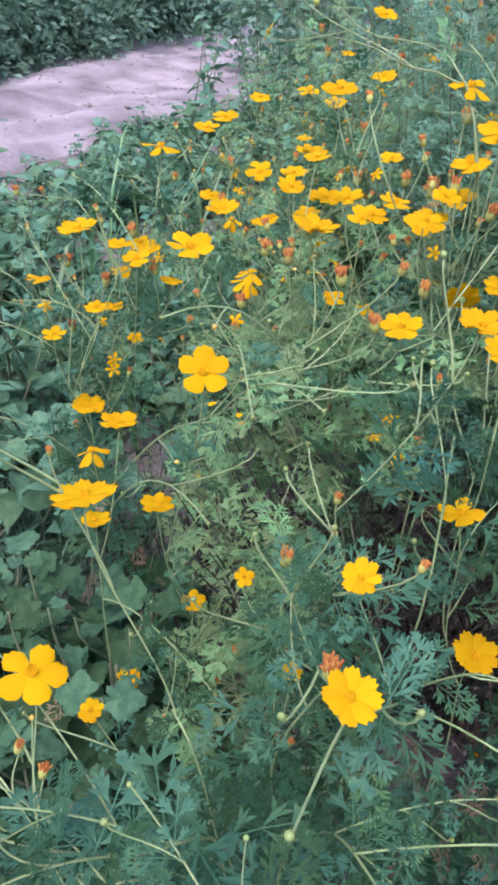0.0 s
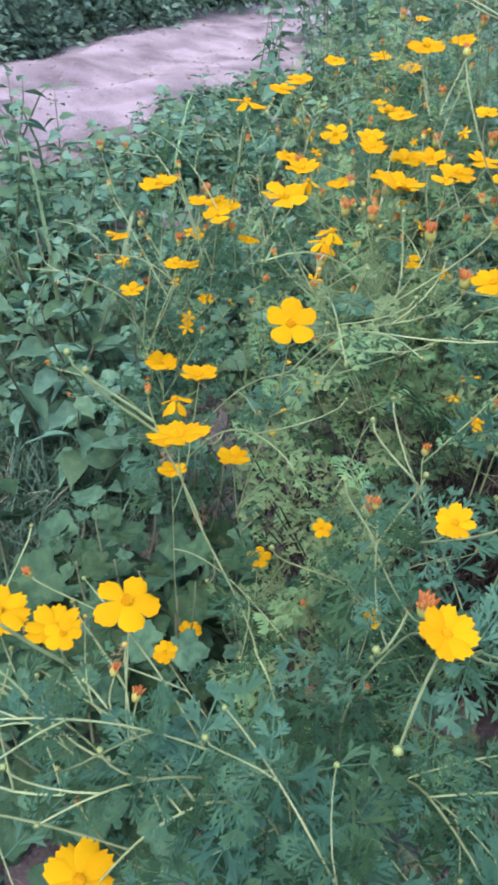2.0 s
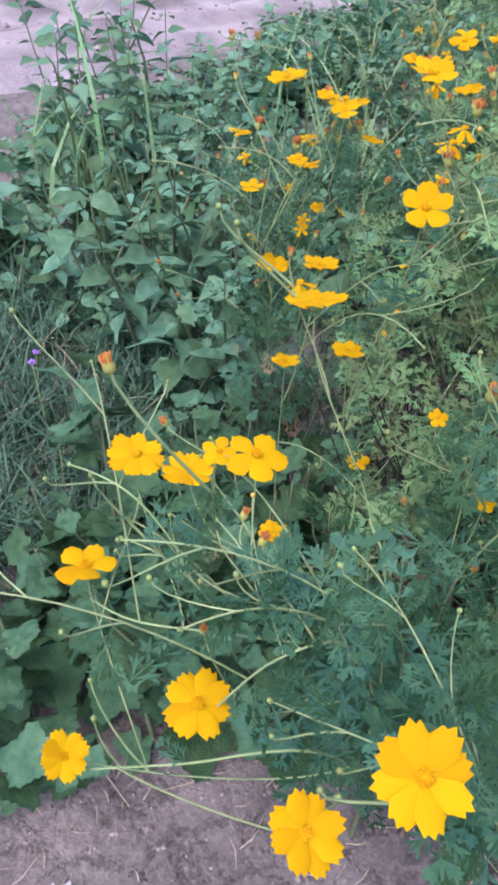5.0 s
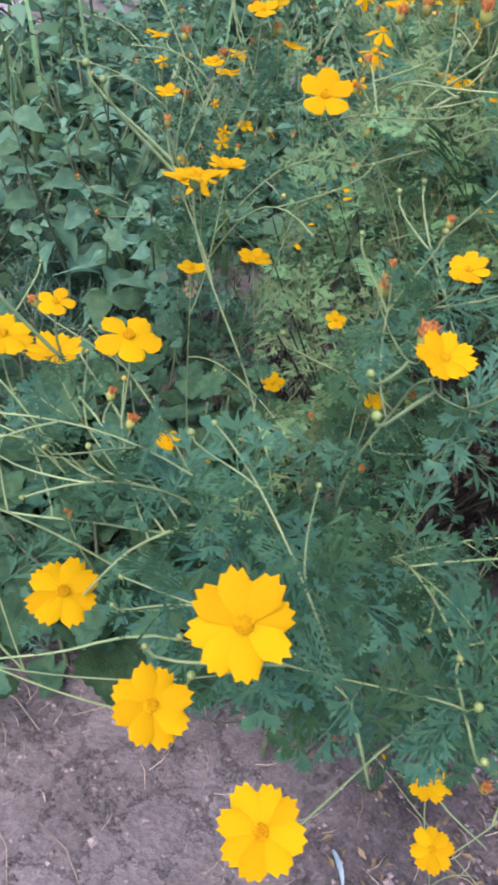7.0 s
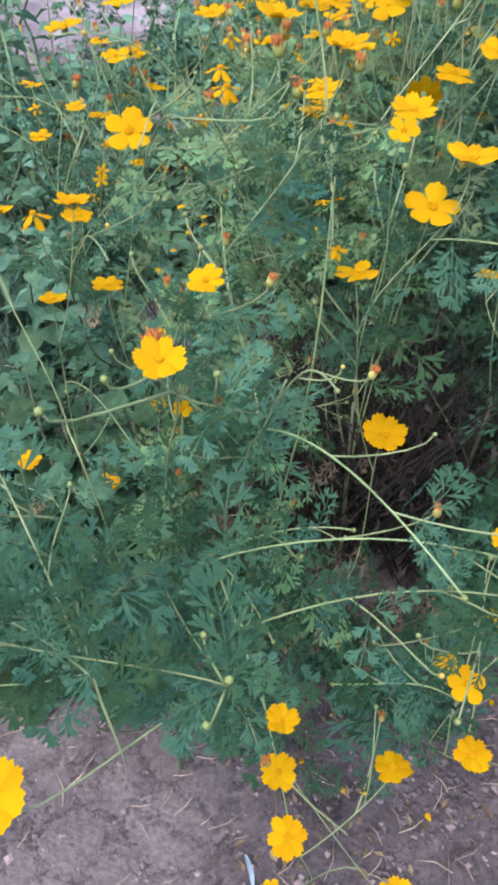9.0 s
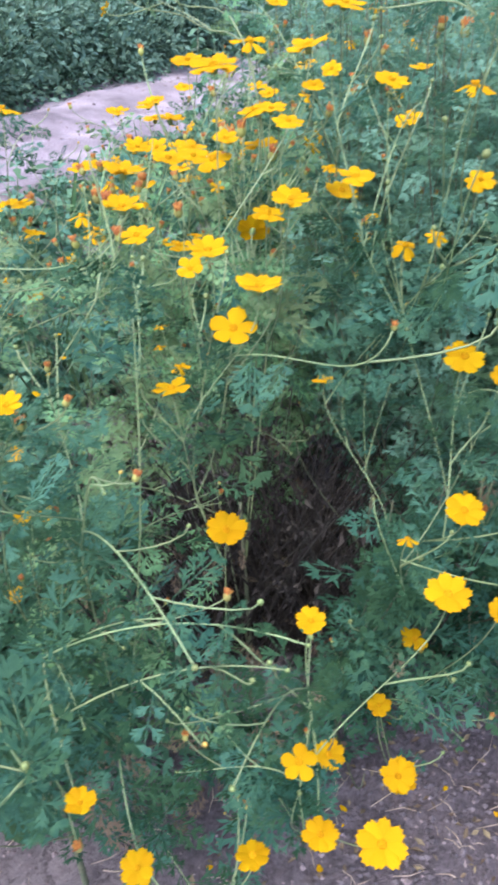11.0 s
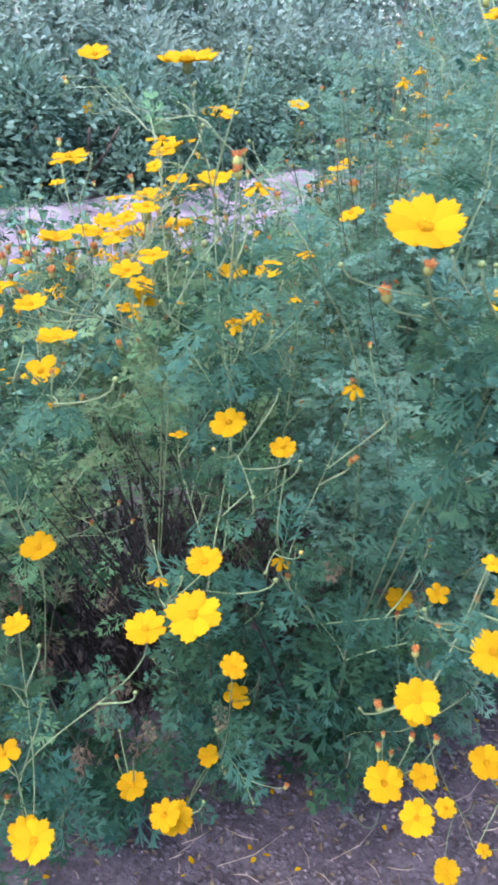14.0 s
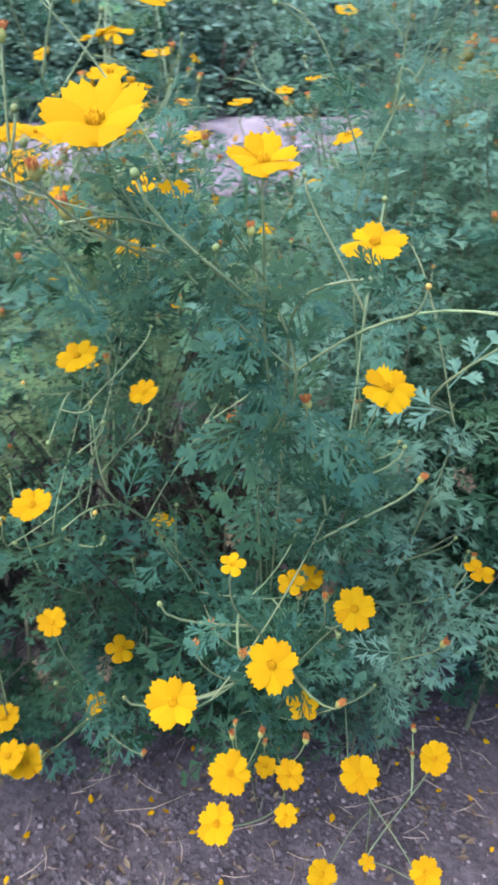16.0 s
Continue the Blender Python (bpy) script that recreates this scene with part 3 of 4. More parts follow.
            aim = Vector((b[0], b[1], 0)) - Vector((base.x, base.y, 0))
            far, a = min(aim.length * 0.6, 0.22), math.atan2(aim.y, aim.x)
            r = max(r, far)
            tip = Vector((r * math.cos(a), r * math.sin(a), max(0.12, b[2] * rng.uniform(0.5, 0.66))))
        else:
            tip = Vector((r * math.cos(a), r * math.sin(a), mean * rng.uniform(0.5, 0.7)))
        start = trunk[rng.randint(1, 4)]
        limb = bezier(start, start.lerp(tip, 0.45) - Vector((0, 0, 0.02)), tip - Vector((0, 0, 0.12)), tip, 9)
        if in_hollow(base + limb[5]) and in_hollow(base + limb[7]):
            continue
        stems.tube(limb, [0.0024 - 0.00016 * i for i in range(10)], 6, 1)
        leafed(limb, 0.1, 1.0, 0.09, 0.07, 0.034 / bush)
        ways.append(limb)
    for x, y, z, width, lean, head, kind in sorted(blooms, key=lambda b: b[2]):
        top = Vector((x, y, z)) - base
        a, b = radians(lean), radians(head)
        normal = Vector((math.sin(a) * math.cos(b), math.sin(a) * math.sin(b), math.cos(a)))
        neck = top - normal * width * 0.17
        want, flat = (rng.uniform(0.10, 0.22), 2.5) if by < 0.6 or z < 0.66 * mean else (rng.uniform(0.15, 0.32), 1.0)
        choices = []
        for way in ways:
            for p in way[3:-1] if way is not trunk else way[2:]:
                gap = neck - p
                cost = abs(gap.length - want) + (0.6 if gap.z < 0.015 else 0) + max(0, Vector((gap.x, gap.y, 0)).length - gap.z * flat) * 0.45 + rng.uniform(0, 0.05)
                choices.append((cost, len(choices), p))
        choices.sort()
        best, path = 99, None
        for attempt in range(8):
            start = choices[min(attempt // 2, len(choices) - 1)][2] if choices else trunk[4]
            span = (neck - start).length
            bow = Vector((rng.uniform(-1, 1), rng.uniform(-1, 1), 0)) * span * 0.14
            rise = neck - (normal * 0.35 + Vector((0, 0, 0.45))) * 0.34 * span - bow * 0.6
            trial = bezier(start, start.lerp(neck, 0.34) + bow + Vector((0, 0, -0.03 * span)), rise, neck, 12)
            blocked = sum(not clear(base + q, 0.002) for q in trial[:-2]) + attempt * 0.2
            if blocked < best:
                best, path = blocked, trial
        span = (neck - path[0]).length
        thick = 0.0008 + 0.0005 * min(span, 0.5)
        stems.tube(path, [thick - (thick - 0.0007) * i / 12 for i in range(13)], 5, 2 if leaf_tone == 1 and by > 0.8 else 0)
        ways.append(path)
        head_on(plant, top, normal, width, kind, rng)
        leafed(path, 0.0, 0.5 if by < 0.8 else 0.36, 0.075, 0.05, 0.032 / bush)
        leafed(path, 0.5, 0.75, 0.05, 0.03, 0.07)
        for _ in range(rng.choice((1, 2, 2) if by < 0.8 else (3, 3, 2))):
            side_shoot(path, rng.uniform(0.45, 0.8))
    for k in range(fill):
        a = 2 * math.pi * (k + rng.random()) / fill
        r = reach * math.sqrt(rng.uniform(0.15, 1))
        top = Vector((r * math.cos(a), r * math.sin(a), mean * rng.uniform(base_share, high) * (1 - 0.22 * r / reach)))
        start = trunk[rng.randint(1, 5)]
        path = bezier(start, start.lerp(top, 0.4), top - Vector((0, 0, 0.1)), top, 9)
        if any(in_hollow(base + q) for q in path[2:9]) and rng.random() < 0.85:
            continue
        stems.tube(path, [0.002 - 0.00014 * i for i in range(10)], 5, 1)
        leafed(path, 0.05, 1.0, 0.085, 0.05, 0.026 / bush)
        if rng.random() < 0.5:
            side_shoot(path, 0.9)
    for k in range(sprays):
        spray(rng.choice(ways[1:5] if limbs else ways[1:] or ways), rng.uniform(0.14, 0.28) if limbs else rng.uniform(0.14, 0.3))
    under("stem", stems.mesh("stem", [STEM, WOODY, PEDICEL]), plant)
    leaves = [q for q in leaves if room_for(base + q[0] + q[1] * q[2] * 0.5, rng, q[2] * 0.3) and room_for(base + q[0] + q[1] * q[2], rng, q[2] * 0.12) and room_for(base + q[0], rng, 0.004)]
    if leaf_tone == 1 and blooms:
        leaves = [q for q in leaves if q[0].z < 0.8 * mean or rng.random() < 0.45]
    leaves.sort(key=lambda q: q[0].y - 0.9 * q[0].z)
    rest = Shape()
    for k, (spot, out, size, spin) in enumerate(leaves):
        m = reaching(spot, out, size, spin)
        if k < parts:
            under("leaf", rng.choice((LEAVES, LIT_YELLOW_LEAVES, HAZED_LEAVES)[leaf_tone if k % 3 else 0]), plant, m)
        elif by < 1.3 or k % 3:
            s = rng.choice(COARSE if low or k % 2 else MEDIUM)
            rest.place(s.v, s.f, m)
    if rest.v:
        tagged(under("foliage", rest.mesh("foliage", [(LEAF, LIT_YELLOW_LEAF, HAZED_LEAF)[leaf_tone]], False), plant), kind="stuff")
    for _ in range(dry):
        a, r = rng.uniform(0, 6.28), rng.uniform(0.02, 0.15)
        spot = Vector((r * math.cos(a), r * math.sin(a), rng.uniform(0.15, 0.6) * mean))
        under("leaf", rng.choice(DRY_LEAVES), plant, reaching(spot, Vector((math.cos(a), math.sin(a), -0.6)), rng.uniform(0.035, 0.065), rng.uniform(-1, 1)), "withered brown leaf")
    return plant


cosmos_plant(0.03, 0.42, [
    (-0.126, 0.445, 0.908, 0.053, 18, 113, 8),
    (-0.149, 0.347, 0.820, 0.052, 15, -46, 5),
    (-0.246, 0.333, 0.808, 0.049, 6, -23, 8),
    (-0.197, 0.320, 0.812, 0.044, 11, 123, 8),
    (-0.152, 0.233, 0.921, 0.022, 17, -60, 5),
    (-0.293, 0.312, 0.678, 0.058, 7, 83, 5),
    (-0.157, 0.205, 0.680, 0.055, 16, -39, 8),
    (-0.260, 0.167, 0.619, 0.042, 31, -40, 8),
    (-0.150, 0.480, 0.589, 0.027, 22, -88, 8),
    (-0.061, 0.112, 0.726, 0.050, 26, -54, 8),
    (-0.151, 0.454, 0.945, 0.012, 7, -96, 1),
], fill=0, bush=0.45, sprays=13, sweep=2.9, limbs=(
    ((0.0, 0.31, 0.66), (-0.067, 0.254, 0.752), (-0.154, 0.258, 0.757), (-0.21, 0.29, 0.765)),
    ((-0.03, 0.29, 0.65), (-0.12, 0.262, 0.70), (-0.221, 0.255, 0.696), (-0.285, 0.295, 0.655)),
    ((-0.04, 0.26, 0.70), (-0.097, 0.228, 0.735), (-0.15, 0.205, 0.665)),
    ((0.02, 0.23, 0.71), (0.05, 0.147, 0.75), (0.082, 0.11, 0.69)),
    ((-0.02, 0.36, 0.66), (-0.05, 0.38, 0.74)),
    ((-0.06, 0.20, 0.66), (-0.16, 0.175, 0.64), (-0.24, 0.17, 0.60)),
), label="sprawling yellow cosmos plant with long arching pale stems")
cosmos_plant(0.1, 0.5, [
    (0.060, 0.304, 0.900, 0.029, 10, -142, 1),
    (0.039, 0.481, 0.826, 0.030, 10, -69, 1),
    (0.070, 0.282, 0.899, 0.038, 16, -67, 8),
    (0.083, 0.371, 0.912, 0.029, 17, -100, 8),
    (-0.012, 0.098, 0.857, 0.052, 27, -76, 8),
    (0.019, 0.056, 0.727, 0.051, 18, -141, 8),
    (0.205, 0.204, 0.372, 0.044, 27, -132, 8),
    (0.183, 0.160, 0.685, 0.027, 5, 94, 8),
    (0.187, 0.247, 0.421, 0.039, 21, -111, 8),
    (0.307, 0.282, 0.403, 0.042, 14, 120, 8),
    (0.164, 0.498, 1.047, 0.038, 6, -47, 8),
    (0.050, 0.422, 0.745, 0.020, 25, -65, 5),
    (0.156, 0.547, 0.976, 0.013, 16, -151, 1),
    (0.143, 0.165, 0.720, 0.012, 13, -44, 0),
    (0.003, 0.526, 0.752, 0.022, 26, -67, 5),
    (0.338, 0.201, 0.264, 0.050, 17, -156, 8),
    (0.198, 0.178, 0.277, 0.032, 19, -111, 8),
    (0.077, 0.485, 0.892, 0.016, 3, -8, 1),
    (0.082, 0.433, 0.749, 0.020, 14, -65, 1),
    (0.037, 0.431, 0.873, 0.016, 9, -79, 1),
], fill=8, high=0.7, sprays=6, sweep=-0.6, limbs=(
    ((0.04, 0.40, 0.62), (0.063, 0.354, 0.803), (0.07, 0.30, 0.87)),
    ((0.11, 0.42, 0.66), (0.133, 0.373, 0.776), (0.15, 0.36, 0.84)),
    ((0.09, 0.36, 0.60), (0.118, 0.27, 0.69), (0.17, 0.18, 0.66)),
    ((0.05, 0.32, 0.62), (0.03, 0.2, 0.72), (0.0, 0.12, 0.82)),
    ((0.14, 0.36, 0.45), (0.19, 0.26, 0.40), (0.27, 0.23, 0.34)),
    ((0.16, 0.47, 0.7), (0.165, 0.5, 0.95)),
))
cosmos_plant(0.02, 0.72, [
    (0.084, 0.724, 0.993, 0.030, 11, -128, 1),
    (0.114, 0.656, 0.974, 0.028, 12, -139, 1),
    (-0.048, 0.622, 0.925, 0.055, 28, -85, 5),
    (-0.102, 0.663, 0.723, 0.041, 5, 37, 8),
    (-0.065, 0.661, 1.033, 0.049, 8, -72, 5),
    (0.138, 0.645, 0.975, 0.041, 18, -124, 8),
    (-0.065, 0.734, 0.490, 0.037, 17, -100, 5),
], fill=9, tall=0.8, high=0.6, bush=0.75, leaf_tone=1)
cosmos_plant(0.12, 0.64, [
], fill=12, reach=0.15, tall=0.98, high=0.95, base_share=0.66, bush=1.2, leaf_tone=1, dry=26, label="yellow-green cosmos plant with fine feathery leaves and dry brown ones")
cosmos_plant(-0.2, 0.8, [
    (-0.171, 0.763, 0.274, 0.042, 8, -52, 8),
    (-0.149, 0.701, 0.808, 0.046, 4, 92, 8),
    (-0.161, 0.614, 0.830, 0.042, 4, 159, 4),
    (-0.175, 0.661, 0.696, 0.038, 7, 87, 8),
], fill=0, bush=0.4, sprays=4)
cosmos_plant(0.27, 0.62, [
    (0.194, 0.520, 0.853, 0.043, 5, 177, 5),
    (0.250, 0.521, 0.664, 0.051, 17, -85, 8),
    (0.255, 0.563, 0.905, 0.052, 20, -91, 5),
    (0.281, 0.567, 0.951, 0.050, 3, -16, 8),
    (0.224, 0.598, 0.977, 0.045, 10, -81, 8),
    (0.216, 0.536, 0.979, 0.029, 33, -87, 5),
    (0.354, 0.347, 0.707, 0.031, 16, -84, 8),
    (0.351, 0.297, 0.559, 0.040, 16, -96, 5),
    (0.378, 0.281, 0.461, 0.040, 7, -41, 8),
    (0.433, 0.237, 0.534, 0.049, 23, -101, 8),
    (0.486, 0.392, 0.711, 0.047, 13, -87, 8),
    (0.403, 0.389, 0.995, 0.012, 15, -103, 1),
    (0.394, 0.485, 0.302, 0.045, 20, -83, 8),
], label="thin yellow cosmos plant with some withered brown leaves", fill=4, reach=0.16, dry=16)
cosmos_plant(0.42, 0.72, [
    (0.480, 0.426, 0.357, 0.045, 26, -113, 8),
    (0.470, 0.591, 0.282, 0.038, 25, -110, 8),
    (0.511, 0.492, 0.739, 0.046, 21, -93, 8),
    (0.572, 0.334, 0.806, 0.051, 31, -95, 8),
    (0.470, 0.548, 1.253, 0.057, 12, -73, 8),
    (0.558, 0.619, 0.837, 0.034, 26, -89, 8),
    (0.501, 0.581, 0.877, 0.045, 21, -82, 8),
    (0.441, 0.732, 0.947, 0.040, 33, -73, 4),
    (0.476, 0.723, 0.963, 0.029, 36, -75, 4),
    (0.373, 0.645, 1.045, 0.040, 14, -82, 8),
    (0.507, 0.685, 1.036, 0.035, 28, -93, 8),
    (0.487, 0.693, 1.127, 0.045, 5, -43, 3),
    (0.454, 0.482, 0.703, 0.028, 14, 91, 3),
    (0.486, 0.445, 0.328, 0.051, 30, -51, 8),
    (0.564, 0.455, 0.631, 0.033, 26, -62, 8),
    (0.407, 0.749, 1.123, 0.041, 20, -47, 8),
    (0.342, 0.714, 1.137, 0.022, 39, -95, 8),
    (0.569, 0.431, 1.180, 0.016, 18, -108, 1),
    (0.509, 0.609, 0.412, 0.045, 18, -44, 5),
    (0.355, 0.736, 0.758, 0.030, 8, 153, 5),
    (0.483, 0.556, 1.089, 0.014, 18, -56, 0),
], fill=7, reach=0.18, dry=10)
cosmos_plant(0.6, 0.82, [
    (0.617, 0.712, 0.892, 0.034, 25, -70, 4),
    (0.550, 0.656, 0.642, 0.034, 9, -119, 4),
    (0.725, 0.399, 1.155, 0.060, 28, -75, 8),
    (0.790, 0.637, 1.048, 0.052, 20, -89, 8),
    (0.815, 0.424, 1.146, 0.039, 17, -52, 8),
    (0.847, 0.569, 0.965, 0.043, 29, -44, 8),
    (0.834, 0.452, 0.756, 0.045, 40, -91, 8),
    (0.775, 0.398, 0.721, 0.045, 37, -79, 8),
    (0.847, 0.583, 0.720, 0.042, 44, -79, 8),
    (0.796, 0.441, 0.503, 0.042, 32, -95, 8),
    (0.791, 0.609, 0.371, 0.039, 38, -87, 8),
    (0.745, 0.543, 0.414, 0.053, 31, -80, 8),
    (0.826, 0.537, 0.415, 0.027, 32, -85, 8),
    (0.767, 0.602, 0.693, 0.030, 30, -74, 5),
    (0.816, 0.413, 0.883, 0.019, 23, -66, 5),
    (0.750, 0.621, 0.337, 0.030, 24, -71, 8),
    (0.763, 0.683, 0.407, 0.045, 4, -57, 5),
    (0.703, 0.782, 0.524, 0.045, 21, -67, 8),
], fill=12, tall=1.05, high=0.95, limbs=(
    ((0.62, 0.75, 0.85), (0.575, 0.65, 1.05), (0.555, 0.635, 1.095), (0.50, 0.62, 1.16), (0.44, 0.60, 1.215)),
    ((0.72, 0.60, 0.80), (0.80, 0.51, 0.97), (0.786, 0.489, 1.049), (0.765, 0.45, 1.11)),
    ((0.76, 0.57, 0.9), (0.80, 0.50, 1.04), (0.85, 0.51, 1.07)),
    ((0.58, 0.62, 0.65), (0.585, 0.53, 0.77), (0.60, 0.5, 0.88)),
))
cosmos_plant(0.75, 0.95, [
    (0.869, 0.645, 0.395, 0.052, 33, -92, 8),
    (0.931, 0.758, 0.347, 0.047, 32, -77, 8),
    (0.849, 0.635, 0.154, 0.044, 28, -60, 8),
    (0.979, 0.626, 0.320, 0.038, 24, -102, 8),
    (0.898, 0.674, 0.178, 0.025, 24, -74, 5),
    (0.725, 0.781, 1.305, 0.052, 14, -109, 8),
    (0.893, 0.918, 0.546, 0.045, 4, -17, 5),
], fill=14, tall=1.2, high=1.0, leaf_tone=2, limbs=(
    ((0.70, 0.82, 0.9), (0.708, 0.765, 1.028), (0.730, 0.772, 1.118), (0.747, 0.81, 1.175), (0.79, 0.86, 1.28)),
    ((0.72, 0.80, 1.08), (0.742, 0.80, 1.16), (0.735, 0.84, 1.29)),
    ((0.85, 0.78, 0.8), (0.86, 0.64, 0.93), (0.93, 0.63, 1.02)),
))
cosmos_plant(0.92, 1.12, [
], fill=16, tall=1.2, high=1.0)
cosmos_plant(0.25, 0.85, [
    (0.021, 1.105, 1.253, 0.060, 26, -70, 8),
    (0.205, 0.930, 1.030, 0.031, 11, -111, 1),
    (0.225, 0.900, 1.045, 0.029, 5, -140, 1),
    (0.170, 0.720, 0.985, 0.026, 12, -84, 1),
    (0.270, 0.880, 1.020, 0.031, 19, -61, 1),
    (0.191, 0.864, 1.010, 0.054, 14, -121, 5),
    (0.131, 0.809, 1.088, 0.026, 12, -112, 8),
    (0.247, 0.847, 0.924, 0.046, 65, 84, 8),
    (0.304, 0.700, 1.005, 0.046, 12, -91, 8),
    (0.294, 0.775, 1.075, 0.039, 14, -64, 8),
    (0.272, 0.791, 0.962, 0.046, 13, -66, 8),
    (0.170, 0.683, 0.794, 0.027, 20, -81, 4),
    (0.271, 0.815, 1.081, 0.040, 10, -87, 8),
    (0.176, 0.802, 1.028, 0.041, 16, -76, 8),
    (0.209, 0.866, 1.037, 0.035, 18, -86, 8),
    (0.321, 0.819, 1.108, 0.029, 22, -86, 8),
    (0.216, 0.719, 1.137, 0.052, 13, -111, 8),
    (0.312, 0.837, 1.147, 0.053, 16, -139, 8),
    (0.231, 0.948, 1.142, 0.055, 18, -41, 3),
    (0.241, 0.915, 1.064, 0.050, 14, -154, 8),
], fill=8, high=0.6, bush=0.7, leaf_tone=1, limbs=(
    ((0.27, 0.88, 0.85), (0.223, 0.939, 1.145), (0.115, 1.069, 1.18), (0.06, 1.09, 1.225)),
    ((0.25, 0.91, 1.05), (0.15, 1.03, 1.155), (0.046, 1.122, 1.172), (0.0, 1.12, 1.205)),
))
cosmos_plant(0.45, 0.95, [
    (0.352, 0.890, 1.189, 0.051, 14, -46, 8),
    (0.364, 0.913, 0.962, 0.050, 16, -47, 8),
    (0.420, 1.067, 0.891, 0.035, 3, -125, 4),
], fill=12, high=0.95)
cosmos_plant(0.05, 1.0, [
    (0.008, 0.996, 0.920, 0.032, 12, -48, 1),
    (0.033, 0.846, 0.965, 0.029, 9, -111, 1),
    (-0.022, 0.892, 0.885, 0.029, 15, -139, 1),
    (0.060, 1.000, 0.950, 0.034, 14, -65, 1),
    (0.063, 0.884, 0.985, 0.060, 6, 4, 8),
    (0.158, 0.907, 1.016, 0.042, 10, -38, 8),
    (-0.011, 0.905, 0.917, 0.043, 6, -53, 4),
    (0.127, 0.884, 1.006, 0.046, 14, -56, 8),
    (0.037, 1.078, 0.979, 0.044, 20, -66, 8),
    (0.070, 1.070, 1.024, 0.043, 3, -135, 8),
    (0.129, 0.968, 0.973, 0.040, 9, -147, 5),
    (-0.017, 0.989, 0.871, 0.052, 7, -76, 4),
    (0.107, 1.025, 0.839, 0.050, 3, -76, 5),
    (0.155, 0.978, 0.847, 0.040, 17, 18, 4),
], leaf_tone=1)
cosmos_plant(-0.22, 1.1, [
    (-0.223, 1.250, 0.846, 0.035, 13, -150, 1),
    (-0.340, 1.250, 0.785, 0.035, 13, -42, 1),
    (-0.263, 1.200, 0.775, 0.034, 10, -98, 1),
    (-0.291, 1.065, 0.749, 0.030, 13, -95, 1),
    (-0.247, 0.953, 0.668, 0.052, 8, -88, 8),
    (-0.256, 1.009, 0.924, 0.059, 7, -171, 8),
    (-0.185, 1.104, 0.875, 0.049, 3, -72, 8),
    (-0.325, 1.026, 0.838, 0.042, 9, 108, 5),
    (-0.217, 1.017, 0.805, 0.039, 6, 154, 8),
    (-0.133, 0.971, 1.049, 0.051, 6, 65, 3),
    (-0.059, 1.080, 0.941, 0.051, 10, -140, 8),
    (-0.153, 0.981, 0.909, 0.037, 8, -147, 8),
    (-0.126, 1.005, 0.859, 0.036, 8, 40, 8),
    (-0.165, 0.953, 0.907, 0.040, 13, -94, 5),
    (-0.219, 0.927, 0.845, 0.031, 4, -78, 8),
    (-0.285, 0.941, 0.792, 0.036, 5, -100, 5),
    (-0.193, 0.978, 0.915, 0.033, 5, -52, 8),
    (-0.338, 1.015, 0.972, 0.020, 9, -119, 1),
    (-0.212, 1.178, 0.676, 0.030, 24, -48, 5),
], fill=1, reach=0.2, bush=0.45, sprays=9, sweep=2.5)
cosmos_plant(0.2, 1.15, [
    (0.244, 0.960, 1.013, 0.052, 7, -157, 8),
    (0.117, 1.055, 0.974, 0.049, 11, -115, 8),
    (0.102, 1.197, 1.093, 0.056, 18, -88, 8),
    (0.089, 1.107, 0.958, 0.050, 12, -73, 8),
    (0.187, 1.016, 1.018, 0.030, 14, -106, 1),
    (0.346, 1.354, 0.894, 0.040, 13, -61, 5),
    (0.152, 1.165, 0.651, 0.030, 13, 82, 5),
], leaf_tone=1)
cosmos_plant(-0.05, 1.35, [
    (-0.184, 1.550, 0.860, 0.028, 7, -58, 1),
    (-0.066, 1.434, 0.923, 0.030, 8, -139, 1),
    (-0.068, 1.211, 0.919, 0.027, 16, -80, 1),
    (0.152, 1.266, 0.953, 0.035, 5, -122, 1),
    (-0.011, 1.431, 0.907, 0.053, 31, -99, 5),
    (0.069, 1.194, 1.002, 0.056, 2, 3, 8),
    (-0.249, 1.277, 0.757, 0.041, 9, -22, 8),
    (0.051, 1.368, 0.925, 0.051, 6, -91, 8),
    (-0.090, 1.259, 0.908, 0.040, 14, -51, 8),
    (0.078, 1.317, 0.874, 0.048, 6, 160, 8),
    (0.005, 1.241, 0.874, 0.048, 14, -150, 8),
    (-0.354, 1.325, 0.533, 0.030, 21, -32, 5),
    (0.099, 1.252, 0.783, 0.040, 7, 115, 5),
    (-0.050, 1.194, 0.891, 0.040, 12, -58, 4),
], fill=6, bush=0.8, leaf_tone=1)
cosmos_plant(0.65, 1.2, [
], label="tall yellow cosmos plant with bluish-green feathery leaves paled for haze", fill=18, tall=1.45, high=1.0, leaf_tone=2)
cosmos_plant(0.1, 1.75, [
    (0.193, 1.597, 0.965, 0.031, 15, -115, 1),
    (0.280, 1.800, 1.070, 0.034, 7, -117, 1),
    (0.060, 1.600, 0.900, 0.028, 4, -44, 1),
    (0.214, 1.664, 1.158, 0.052, 23, -72, 8),
    (0.269, 1.972, 1.009, 0.065, 18, -129, 8),
    (0.079, 1.687, 0.917, 0.036, 6, -142, 8),
    (-0.121, 1.558, 0.953, 0.054, 10, -81, 8),
    (0.046, 1.778, 0.786, 0.029, 13, -102, 1),
])
cosmos_plant(-0.1, 1.9, [
    (-0.096, 1.743, 0.939, 0.065, 11, -100, 8),
    (-0.022, 1.829, 0.969, 0.049, 18, -82, 8),
], fill=4)
cosmos_plant(0.15, 2.4, [
    (0.170, 2.065, 0.924, 0.061, 14, -108, 8),
    (0.112, 2.354, 0.905, 0.066, 9, -108, 8),
